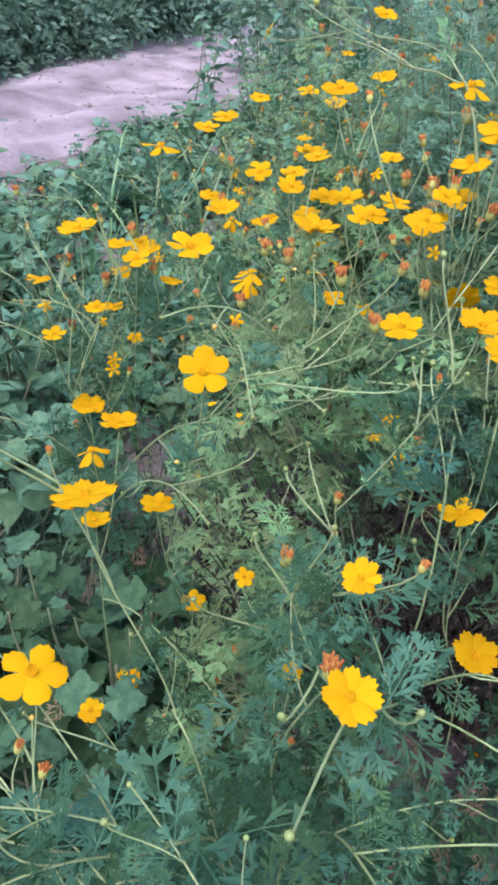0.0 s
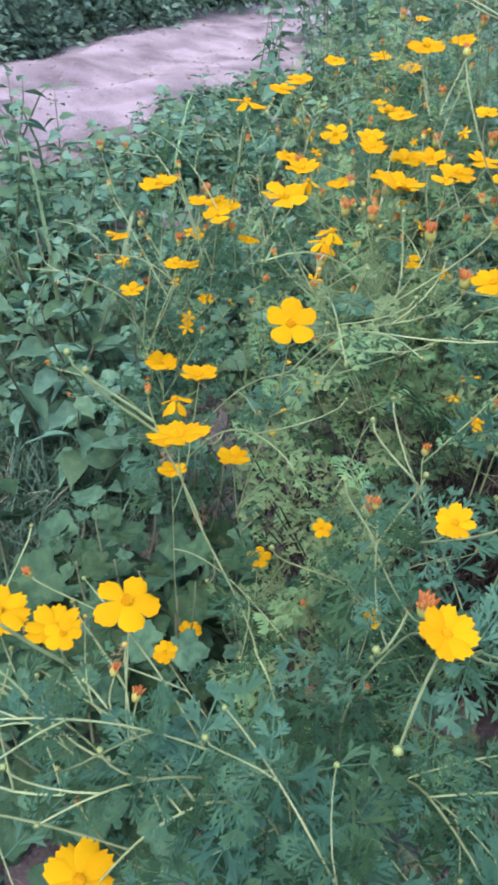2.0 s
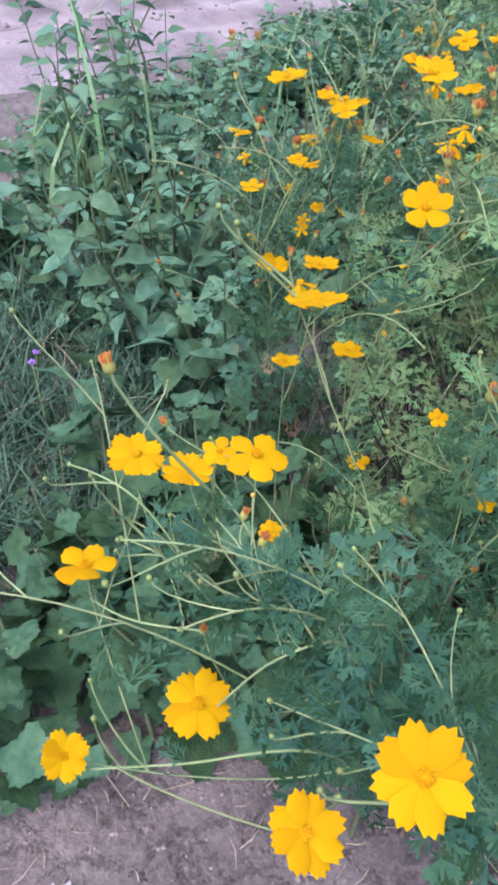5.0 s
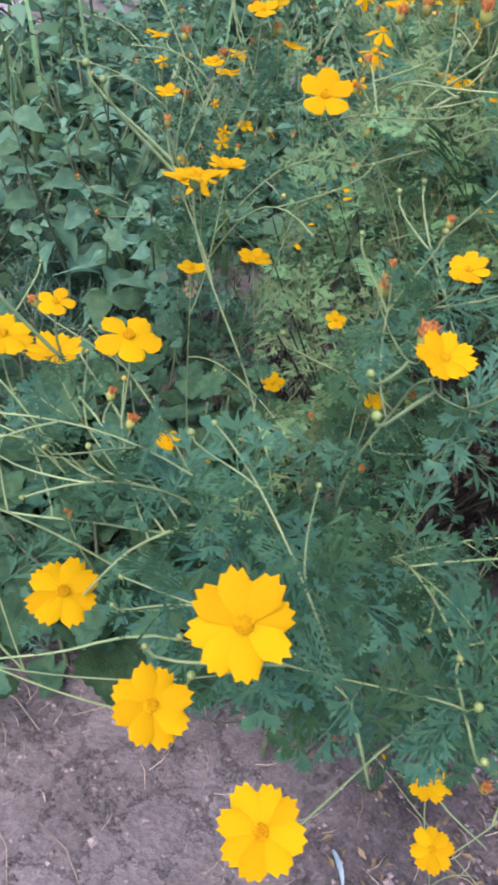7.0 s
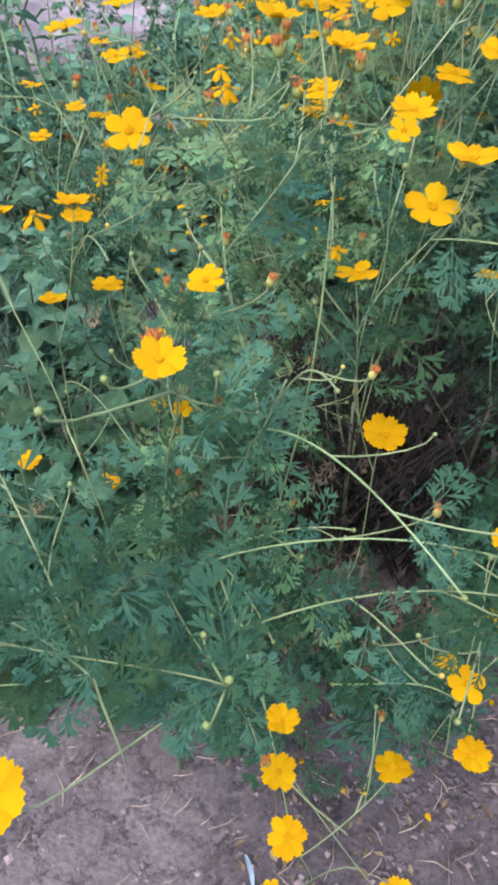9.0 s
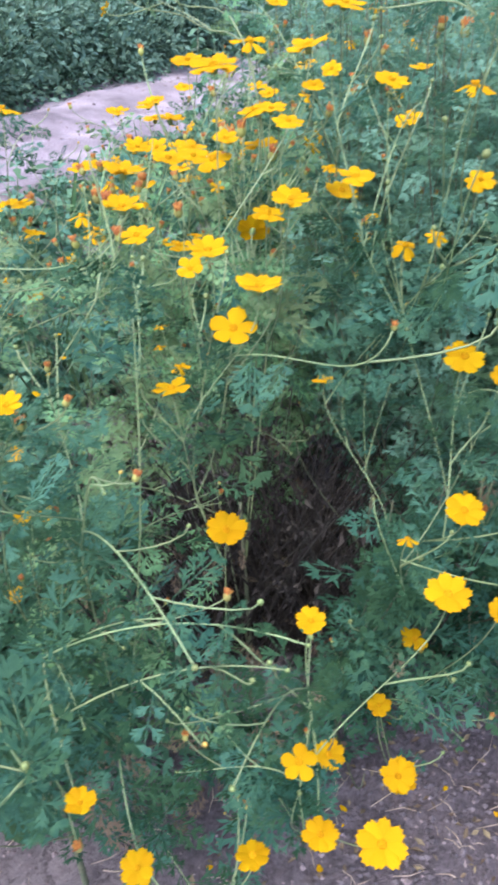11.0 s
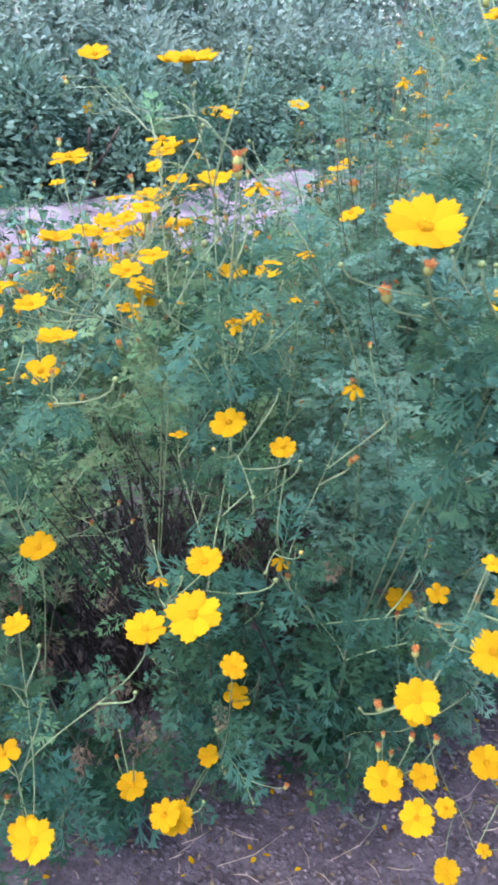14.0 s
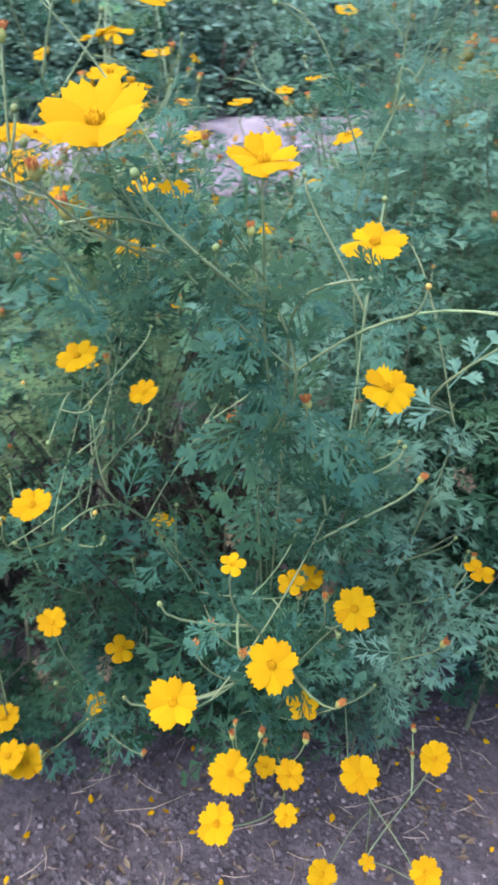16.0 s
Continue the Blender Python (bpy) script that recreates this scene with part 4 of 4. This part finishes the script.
    (0.241, 2.159, 0.852, 0.040, 11, -81, 1),
    (0.245, 2.696, 0.972, 0.047, 15, -91, 5),
])


# more of the bed behind and beside, mostly leaf
rng = random.Random(77)
for bx, by, tall in ((1.0, 1.32, 1.25), (0.82, 1.32, 1.45), (1.15, 1.55, 1.4), (0.9, 1.62, 1.5), (0.5, 1.42, 1.08), (0.66, 1.55, 1.5), (0.55, 1.14, 1.2), (0.46, 1.62, 1.15), (0.72, 1.38, 1.5), (0.58, 1.82, 1.55), (0.38, 1.95, 1.15), (0.3, 1.6, 0.9), (1.35, 1.9, 1.4),
                     (1.05, 2.0, 1.55), (0.75, 2.05, 1.5), (0.45, 2.1, 1.3), (0.52, 1.5, 1.55), (0.44, 1.75, 1.6), (0.6, 2.12, 1.7), (0.3, 1.95, 1.34), (0.17, 2.2, 1.3), (0.45, 2.4, 1.42), (0.12, 2.6, 1.25), (0.3, 2.75, 1.4), (0.62, 2.45, 1.5), (0.7, 2.8, 1.5), (1.1, 2.6, 1.35), (1.6, 2.4, 1.3), (0.95, 3.3, 1.4), (0.5, 3.4, 1.3)):
    blooms = []
    for _ in range(2 if by < 2.2 else 1):
        blooms.append((bx + rng.uniform(-0.15, 0.15), by + rng.uniform(-0.1, 0.15), tall * rng.uniform(0.75, 0.95), rng.uniform(0.035, 0.05), rng.uniform(0, 25), rng.uniform(-120, -60), rng.choice((1, 5, 4, 1))))
    cosmos_plant(bx, by, blooms, 20 if by < 2.2 else 12, 0.28, tall, 30 if by < 1.7 else 0, low=by > 1.5, bush=1.05, high=1.0, base_share=0.55, leaf_tone=2 if bx > 0.4 else 1, sprays=4 if by < 2.2 else 0)
HEADS_AT.append(np.array([b[:4] for given, more in BED for b in given[2] if b[6] > 1]))
toward = HEADS_AT[0][:, :3] * (0, -1, -1) + (0.1, -0.15, 1.35)
HEADS_AT.append(toward / np.linalg.norm(toward, axis=1)[:, None])
for given, more in BED:
    grow_cosmos(*given, **more)


# ---- broad-leaved weeds ----
def weed(x, y, tall, spread, nodes, leaf, lobed=False, parts=True, stems=1):
    rng = random.Random(int(x * 997) * 17 + int(y * 991))
    label = "coarse weed with broad lobed leaves, green darkened for shade" if lobed else "upright weed with opposite pointed green leaves"
    plant = thing("weed", x, y, label, "weed", "weeds beside the flower bed")
    s, rest = Shape(), Shape()
    for k in range(stems):
        foot = Vector((rng.uniform(-0.04, 0.04) * stems, rng.uniform(-0.04, 0.04) * stems, -0.02))
        a = rng.uniform(0, 6.28)
        top = foot + Vector((spread * math.cos(a) * 0.5, spread * math.sin(a) * 0.5, tall * rng.uniform(0.75, 1.05)))
        path = bezier(foot, foot + Vector((0, 0, tall * 0.4)), top - Vector((0, 0, tall * 0.3)), top, 8)
        s.tube(path, [0.005 - 0.0004 * i for i in range(9)], 5)
        if parts:
            under("stem", s.mesh("stem", [WEED_STEM]), plant)
            s = Shape()
        around = rng.uniform(0, 6.28)
        for i in range(nodes):
            t = 0.15 + 0.85 * i / (nodes - 1)
            p = t * 8
            j = min(int(p), 7)
            spot = path[j].lerp(path[j + 1], p - j)
            around += 1.57 + rng.uniform(-0.3, 0.3)
            for sign in (0, math.pi):
                w = around + sign
                out = Vector((math.cos(w), math.sin(w), rng.uniform(-0.45, 0.5)))
                size = leaf * rng.uniform(0.5, 1.25) * (1.1 - 0.55 * t * t)
                m = reaching(spot, out, size, rng.uniform(-0.7, 0.7))
                if parts:
                    under("leaf", rng.choice(LOBED_MESH if lobed else BROAD_MESH), plant, m)
                else:
                    v, f = rng.choice(LOBED if lobed else SMALL_BROAD)
                    rest.place(v, f, m)
    if rest.v:
        tagged(under("stem", s.mesh("stem", [WEED_STEM]), plant), kind="stuff")
        tagged(under("foliage", rest.mesh("foliage", [WEED]), plant), kind="stuff")
    return plant


for x, y, h, leaf in ((-0.41, 0.50, 0.26, 0.09), (-0.45, 0.62, 0.32, 0.10), (-0.28, 0.66, 0.40, 0.095), (-0.40, 0.82, 0.42, 0.12), (-0.26, 0.86, 0.45, 0.11), (-0.62, 0.52, 0.28, 0.09), (-0.52, 0.44, 0.2, 0.085),
                      (-0.14, 0.62, 0.34, 0.1), (-0.5, 0.74, 0.36, 0.11), (-0.22, 0.58, 0.33, 0.1), (-0.35, 0.74, 0.42, 0.1), (-0.62, 0.64, 0.25, 0.1), (-0.30, 1.0, 0.36, 0.1), (-0.1, 0.8, 0.36, 0.1), (-0.70, 0.42, 0.24, 0.10)):
    weed(x, y, h, 0.28, 5, leaf, True, True, 3)
for x, y, h, leaf in ((-0.66, 1.55, 0.60, 0.115), (-0.54, 1.46, 0.52, 0.10), (-0.70, 1.72, 0.56, 0.1), (-0.40, 1.60, 0.5, 0.09), (-0.98, 1.66, 0.3, 0.09)):
    weed(x, y, h, 0.3, 8, leaf, False, True, 4)
rng = random.Random(5)
for k in range(235):
    y = rng.uniform(1.75, 6.2)
    x = rng.uniform(-1.7, 0.05 + 0.12 * y)
    tall = rng.uniform(0.15, 0.62) if y < 2.8 else rng.uniform(0.12, 0.34)
    if y > 2.8 and x > -0.1:
        tall *= 2.2
    reach = 2.75 / max(0.3, 0.27 * y - x)
    if x < -0.1:
        tall = min(tall, 1.3 * (1 - 1 / reach) * rng.uniform(0.7, 1.1))
    if tall < 0.07:
        continue
    weed(x, y, tall, 0.34, rng.choice((6, 8, 9)), rng.uniform(0.065, 0.125), False, False, rng.choice((3, 4, 5)))
for x, y, h in ((-1.02, 2.75, 0.78), (-0.95, 2.6, 0.7), (-0.62, 3.9, 0.62), (-0.3, 4.0, 0.95), (0.0, 4.3, 1.25), (0.25, 4.0, 1.3), (0.2, 4.9, 1.4), (0.55, 4.5, 1.4), (-1.3, 2.7, 0.8), (-1.05, 2.4, 0.75)):
    weed(x, y, h, 0.35, 12, 0.12, False, False, 4)


# ---- dead stalks under the bed, coloured near-black for its shade ----
def dead_stalks(x, y, count, spread, tall=1.0):
    rng = random.Random(int(x * 811) * 5 + int(y * 83))
    s = Shape()
    for k in range(count):
        a, r = rng.uniform(0, 6.28), spread * math.sqrt(rng.random())
        p = Vector((r * math.cos(a), r * math.sin(a), -0.01))
        w, h = rng.uniform(0, 6.28), rng.uniform(0.12, 0.42) * tall
        q = p + Vector((math.cos(w) * h * 0.5, math.sin(w) * h * 0.5, h))
        mid = p.lerp(q, 0.5) + Vector((rng.uniform(-0.02, 0.02), rng.uniform(-0.02, 0.02), 0.02))
        s.tube([p, mid, q], [0.0022, 0.0016, 0.0008], 4)
        for j in range(3):
            spot = mid.lerp(q, rng.random())
            d = Vector((rng.gauss(0, 1), rng.gauss(0, 1), rng.gauss(-0.4, 0.8))).normalized()
            m = reaching(spot, d, rng.uniform(0.01, 0.028), rng.uniform(-1, 1))
            s.place([(0, 0, 0), (0.4, -0.2, 0.1), (1, 0, -0.2), (0.5, 0.2, 0.05)], [(0, 1, 2), (0, 2, 3)], m)
    ob = new("dead_stalks", s.mesh("dead_stalks", [SHADED_STALK], False))
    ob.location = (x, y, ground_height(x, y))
    tagged(ob, "tangle of dead stalks, brown darkened for shade under the flower bed", "dead stalks", kind="stuff")


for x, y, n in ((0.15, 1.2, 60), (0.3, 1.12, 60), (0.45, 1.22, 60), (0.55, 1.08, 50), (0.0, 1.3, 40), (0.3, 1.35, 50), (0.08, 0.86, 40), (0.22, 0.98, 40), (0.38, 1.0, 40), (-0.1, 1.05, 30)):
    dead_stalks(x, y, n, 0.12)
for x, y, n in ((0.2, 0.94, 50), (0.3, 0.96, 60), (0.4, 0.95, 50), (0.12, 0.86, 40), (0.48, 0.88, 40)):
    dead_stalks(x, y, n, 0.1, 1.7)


# ---- grass ----
def blades(name, x, y, count, spread, tall, width, label, lean=0.5, mat=None):
    rng = random.Random(int(x * 877) * 13 + int(y * 881))
    s = Shape()
    for _ in range(count):
        a, r = rng.uniform(0, 6.28), spread * math.sqrt(rng.random())
        foot = Vector((r * math.cos(a), r * math.sin(a), -0.01))
        w = rng.uniform(0, 6.28)
        h = tall * rng.uniform(0.5, 1.1)
        out = Vector((math.cos(w), math.sin(w), 0)) * h * lean * rng.uniform(0.2, 1.2)
        mid, end = foot + out * 0.3 + Vector((0, 0, h * 0.62)), foot + out + Vector((0, 0, h * rng.uniform(0.75, 1)))
        side = Vector((-math.sin(w), math.cos(w), 0)) * width * rng.uniform(0.6, 1.2)
        p1, p2 = foot.lerp(mid, 0.5) + out * -0.02, mid.lerp(end, 0.55) + Vector((0, 0, h * 0.06))
        s.add([foot - side * 0.5, foot + side * 0.5, p1 + side * 0.5, p1 - side * 0.5, mid + side * 0.45, mid - side * 0.45, p2 + side * 0.28, p2 - side * 0.28, end],
              [(0, 1, 2, 3), (3, 2, 4, 5), (5, 4, 6, 7), (7, 6, 8)])
    ob = new(name, s.mesh(name, [mat or GRASS], False))
    ob.location = (x, y, ground_height(x, y))
    return tagged(ob, label, "grass", kind="stuff")


for x, y, n, h in ((-0.86, 1.9, 5, 0.75), (-1.2, 2.1, 6, 0.8), (-0.35, 2.4, 6, 0.8), (-0.7, 2.7, 6, 0.75), (-1.2, 3.0, 8, 0.75), (-0.2, 3.0, 8, 0.85), (-0.98, 2.15, 8, 0.75), (-1.35, 2.5, 8, 0.7), (-0.28, 1.75, 7, 0.7), (-0.55, 1.95, 5, 0.75), (-0.15, 2.3, 6, 0.85)):
    blades("tall_grass", x, y, n, 0.14, h, 0.014, "clump of tall arching green grass blades", 0.6)
rng = random.Random(8)
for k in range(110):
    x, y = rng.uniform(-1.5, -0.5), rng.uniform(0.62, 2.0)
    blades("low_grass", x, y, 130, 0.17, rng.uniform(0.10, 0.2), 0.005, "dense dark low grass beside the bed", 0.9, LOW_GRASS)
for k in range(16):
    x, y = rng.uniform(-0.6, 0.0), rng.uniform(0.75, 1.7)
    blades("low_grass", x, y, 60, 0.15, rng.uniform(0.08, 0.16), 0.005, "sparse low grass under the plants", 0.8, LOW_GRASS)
for k in range(14):
    x, y = rng.uniform(-1.5, -0.6), rng.uniform(0.7, 2.0)
    blades("dry_grass", x, y, 22, 0.16, rng.uniform(0.1, 0.18), 0.0025, "thin dry grass stalks among green grass", 1.4, STRAW)


def purple_flower(x, y, tall):
    rng = random.Random(int(x * 991))
    plant = thing("wild_flower", x, y, "small purple wild flower on a thin stalk in grass", "wild flower", "purple wild flowers")
    st, fl = Shape(), Shape()
    top = Vector((rng.uniform(-0.03, 0.03), rng.uniform(-0.03, 0.03), tall))
    st.tube(bezier(Vector((0, 0, -0.01)), Vector((0, 0, tall * 0.4)), top * 0.8, top, 6), [0.0014] * 7, 5)
    for k in range(26):
        d = Vector((rng.gauss(0, 1), rng.gauss(0, 1), abs(rng.gauss(0, 1)) + 0.3)).normalized()
        fl.tube([top, top + d * rng.uniform(0.006, 0.011)], [0.0009, 0.0016], 4)
    under("stem", st.mesh("stem", [STEM]), plant)
    under("flower", fl.mesh("flower", [PURPLE], False), plant)


for x, y, h in ((-0.78, 1.12, 0.24), (-0.84, 1.2, 0.22), (-0.66, 0.94, 0.24)):
    purple_flower(x, y, h)


# ---- hedge across the road ----
def shrub(x, y, tall, wide, count, leaf=0.07, name="hedge_shrub", label="dense dark green hedge shrub beside the track", leaf_mat=None):
    rng = random.Random(int(x * 531) * 7 + int(y * 533))
    plant = thing(name, x, y, label, "shrub", "hedge beyond the track")
    t = Shape()
    lumps = []
    for k in range(5):
        a = rng.uniform(0, 6.28)
        end = Vector((wide * 0.4 * math.cos(a), wide * 0.4 * math.sin(a), tall * rng.uniform(0.5, 0.8)))
        t.tube(bezier(Vector((0, 0, -0.05)), Vector((0, 0, tall * 0.2)), end * 0.7, end, 6), [0.035 - 0.004 * i for i in range(7)], 6)
    under("trunk", t.mesh("trunk", [BARK]), plant)
    for k in range(16):
        a, r = rng.uniform(0, 6.28), wide * 0.5 * math.sqrt(rng.random())
        z = tall * (0.12 + 0.75 * (k + 0.5) / 16)
        lumps.append((Vector((r * math.cos(a), r * math.sin(a), z)), wide * rng.uniform(0.2, 0.34)))
    for k in range(5):
        a = rng.uniform(0, 6.28)
        lumps.append((Vector((wide * 0.42 * math.cos(a), wide * 0.42 * math.sin(a), rng.uniform(0.1, 0.4))), wide * 0.22))
    crown = Shape()
    for k in range(count):
        c, r = rng.choice(lumps)
        d = Vector((rng.gauss(0, 1), rng.gauss(0, 1), rng.gauss(0, 1))).normalized()
        p = c + d * r * rng.uniform(0.4, 1.2)
        if p.z < 0.03:
            continue
        out = (d + Vector((rng.uniform(-0.6, 0.6), rng.uniform(-0.6, 0.6), rng.uniform(-0.5, 0.4)))).normalized()
        m = reaching(p, out, leaf * rng.uniform(0.6, 1.3), rng.uniform(-0.9, 0.9))
        crown.place([(0, 0, 0), (0.45, -0.3, 0.06), (1, 0, -0.12), (0.45, 0.3, 0.06)], [(0, 1, 2), (0, 2, 3)], m)
    under("crown", crown.mesh("crown", [leaf_mat or SHRUB], False), plant)
    return plant


def hedge_at(a, back):
    """A place that far behind the hedge's front, which bends away from the track."""
    front = float(np.interp(a, (-7.0, -3.0, -1.4, -0.5, 0.3, 1.3, 2.2, 4.0, 6.0, 11.0), (1.1, 0.7, 0.34, 0.32, 0.68, 1.06, 1.16, 1.36, 1.8, 2.5)))
    return HEDGE_LINE + ROAD_WAY * a + ROAD_SIDE * (front + back)


rng = random.Random(21)
for k in range(17):
    p = hedge_at(-7.0 + 1.05 * k, 0.72 + rng.uniform(-0.1, 0.1))
    shrub(p.x, p.y, rng.uniform(0.95, 1.2), 1.5, 10000, 0.085)
for k in range(16):
    p = hedge_at(-7.0 + 1.15 * k, 1.62 + rng.uniform(-0.15, 0.15))
    shrub(p.x, p.y, rng.uniform(1.5, 1.9), 1.7, 5500, 0.1, label="shrub rising behind the hedge, leaf green paled for sky light and haze", leaf_mat=HAZED_SHRUB)
for k in range(15):
    p = hedge_at(-7.0 + 1.3 * k, 2.9)
    shrub(p.x, p.y, rng.uniform(3.0, 3.6), 2.1, 4000, 0.145, label="tall shrub behind the hedge, leaf green paled for sky light and haze", leaf_mat=HAZED_SHRUB)
for x, y, h in ((0.9, 6.4, 2.2), (1.9, 5.6, 2.2), (2.9, 5.0, 2.3), (2.2, 7.2, 2.8), (0.4, 8.6, 2.4), (3.6, 6.2, 2.8)):
    shrub(x, y, h, 1.7, 6000, 0.085, "bush", "leafy green bush behind the flower bed")


# ---- litter on the soil ----
def scatter_soil():
    rng = random.Random(3)
    stones, straw = Shape(), Shape()
    lumps = Shape()
    for k in range(5600):
        x, y = rng.uniform(-0.6, 1.5), rng.uniform(-0.1, 1.5)
        r = rng.uniform(0.002, 0.0055) * (1.9 if rng.random() < 0.06 else 1)
        if k > 3600:
            x = rng.uniform(0.35, 1.45)
            y, r = bed_edge(x) + rng.uniform(-0.32, 0.12), rng.uniform(0.003, 0.0085)
        z = top_of_soil(x, y)
        v = []
        for dx, dy, dz in ((1, 0, 0), (-1, 0, 0), (0, 1, 0), (0, -1, 0), (0, 0, 1), (0, 0, -1)):
            q = r * rng.uniform(0.6, 1.2)
            v.append((x + dx * q, y + dy * q, z + r * 0.25 + dz * q * 0.7))
        (lumps if k > 3600 else stones).add(v, [(0, 2, 4), (2, 1, 4), (1, 3, 4), (3, 0, 4), (2, 0, 5), (1, 2, 5), (3, 1, 5), (0, 3, 5)])
    for k in range(650):
        x, y = rng.uniform(-0.6, 1.3), rng.uniform(0.0, 1.3)
        a, length = rng.uniform(0, 3.14), rng.uniform(0.015, 0.06) * (2.4 if rng.random() < 0.1 else 1)
        p = Vector((x, y, top_of_soil(x, y) + 0.004))
        q = Vector((math.cos(a), math.sin(a), 0)) * length
        e = p + q
        e.z = top_of_soil(e.x, e.y) + rng.uniform(0.003, 0.012)
        straw.tube([p, p.lerp(e, 0.5) + Vector((q.y * 0.1, -q.x * 0.1, 0.003)), e], [0.0007, 0.0009, 0.0004], 4)
    bits = Shape()
    for k in range(900):
        x = rng.uniform(0.1, 1.5)
        y = bed_edge(x) + rng.uniform(-0.35, 0.5)
        m = Matrix.Translation((x, y, top_of_soil(x, y) + 0.005)) @ Euler((rng.uniform(-0.6, 0.6), rng.uniform(-0.5, 0.5), rng.uniform(0, 6.3))).to_matrix().to_4x4() @ Matrix.Scale(rng.uniform(0.008, 0.024), 4)
        bits.place([(-0.5, 0, 0), (-0.1, -0.22, 0.06), (0.5, 0, -0.02), (0, 0.2, 0.08)], [(0, 1, 2), (0, 2, 3)], m)
    tagged(new("leaf_litter", bits.mesh("leaf_litter", [DRY], False)), "withered brown leaf scraps strewn on the soil", "leaf litter", kind="stuff")
    tagged(new("clods", stones.mesh("clods", [CLOD], False)), "small crumbs and clods of dry soil", "soil crumbs", kind="stuff")
    tagged(new("tilled_clods", lumps.mesh("tilled_clods", [DARK_CLOD], False)), "dark crumbs of tilled soil at the bed's edge", "soil crumbs", kind="stuff")
    tagged(new("straw", straw.mesh("straw", [STRAW])), "dry straw and stem bits on the soil", "straw", kind="stuff")


scatter_soil()


def road_clods():
    """Lumps of dried mud along the track."""
    rng = random.Random(44)
    lumps = Shape()
    for k in range(1500):
        a, b = rng.uniform(-6, 7), rng.uniform(-0.95, 0.95) * ROAD_HALF
        p = ROAD_MID + ROAD_WAY * a + ROAD_SIDE * b
        p.z = road_height(a, b)
        size = rng.uniform(0.006, 0.018) * (2.2 if rng.random() < 0.08 else 1)
        v = []
        for dx, dy, dz in ((1, 0, 0), (-1, 0, 0), (0, 1, 0), (0, -1, 0), (0, 0, 1), (0, 0, -1)):
            q = size * rng.uniform(0.6, 1.25)
            v.append(p + Vector((dx * q, dy * q, dz * q * 0.6 + size * 0.2)))
        lumps.add(v, [(0, 2, 4), (2, 1, 4), (1, 3, 4), (3, 0, 4), (2, 0, 5), (1, 2, 5), (3, 1, 5), (0, 3, 5)])
    tagged(new("road_clods", lumps.mesh("road_clods", [CLOD], False)), "small dry mud lumps scattered on the track", "mud lumps", kind="stuff")


road_clods()
rng = random.Random(12)
for k in range(38):
    x = rng.uniform(0.2, 1.15)
    y = 0.30 + 0.75 * x + rng.uniform(-0.22, 0.22)
    ob = new("fallen_petal", rng.choice(PETALS))
    ob.matrix_world = Matrix.Translation((x, y, top_of_soil(x, y) + 0.006)) @ Euler((rng.uniform(-0.4, 0.4), rng.uniform(-0.3, 0.3), rng.uniform(0, 6))).to_matrix().to_4x4() @ Matrix.Scale(rng.uniform(0.010, 0.017), 4)
    tagged(ob, "fallen yellow petal lying on dry soil", "petal", "fallen petals")
for x, y, z in ((-0.051, 0.793, 0.715), (-0.035, 0.80, 0.735), (-0.02, 0.83, 0.75), (-0.045, 0.85, 0.752), (-0.005, 0.81, 0.748), (-0.07, 0.76, 0.70)):
    ob = new("fallen_petal", rng.choice(WIDE_PETALS))
    ob.matrix_world = Matrix.Translation((x, y, z)) @ Euler((rng.uniform(-0.5, 0.5), rng.uniform(-0.2, 0.5), rng.uniform(0, 6))).to_matrix().to_4x4() @ Matrix.Scale(rng.uniform(0.011, 0.015), 4)
    tagged(ob, "fallen yellow petal caught on feathery leaves", "petal", "fallen petals")


def paper_scrap(x, y):
    rng = random.Random(2)
    n = 9
    v = [((i / n - 0.5) * 0.085, (j / n - 0.5) * 0.06, 0.006 + 0.022 * abs(noise.noise(Vector((i * 0.6, j * 0.6, 1)))) + 0.004 * rng.random()) for j in range(n + 1) for i in range(n + 1)]
    v = [(p[0] + 0.008 * rng.uniform(-1, 1), p[1] + 0.008 * rng.uniform(-1, 1), p[2]) for p in v]
    f = [(j * (n + 1) + i, j * (n + 1) + i + 1, (j + 1) * (n + 1) + i + 1, (j + 1) * (n + 1) + i) for j in range(n) for i in range(n)]
    ob = new("paper_scrap", mesh_of("paper_scrap", v, f, [PAPER], smooth=False))
    ob.matrix_world = pose(x, y, top_of_soil(x, y), 0, 0, 35)
    tagged(ob, "crumpled white paper scrap on the bare soil", "litter")


paper_scrap(-0.385, 0.20)


def plastic_strip(x, y):
    path = bezier(Vector((0, 0.03, 0.006)), Vector((0.012, 0.01, 0.02)), Vector((0.028, -0.015, 0.018)), Vector((0.032, -0.05, 0.006)), 8)
    v, f = [], []
    for i, p in enumerate(path):
        w = 0.006 * math.sin(math.pi * (0.12 + 0.8 * i / 8))
        v += [p + Vector((w, w * 0.4, 0.002)), p, p - Vector((w, w * 0.4, -0.002))]
    for i in range(8):
        f += [(3 * i, 3 * i + 1, 3 * i + 4, 3 * i + 3), (3 * i + 1, 3 * i + 2, 3 * i + 5, 3 * i + 4)]
    ob = new("plastic_strip", mesh_of("plastic_strip", v, f, [material("pale_blade", (0.12, 0.2, 0.25), (0.2, 0.28, 0.32), 0.5, 60, 0.1, 100)]))
    ob.matrix_world = Matrix.Translation((x, y, top_of_soil(x, y))) @ Matrix.Scale(0.62, 4)
    tagged(ob, "curled pale bluish plastic strip on dry soil", "litter")


plastic_strip(0.155, 0.29)
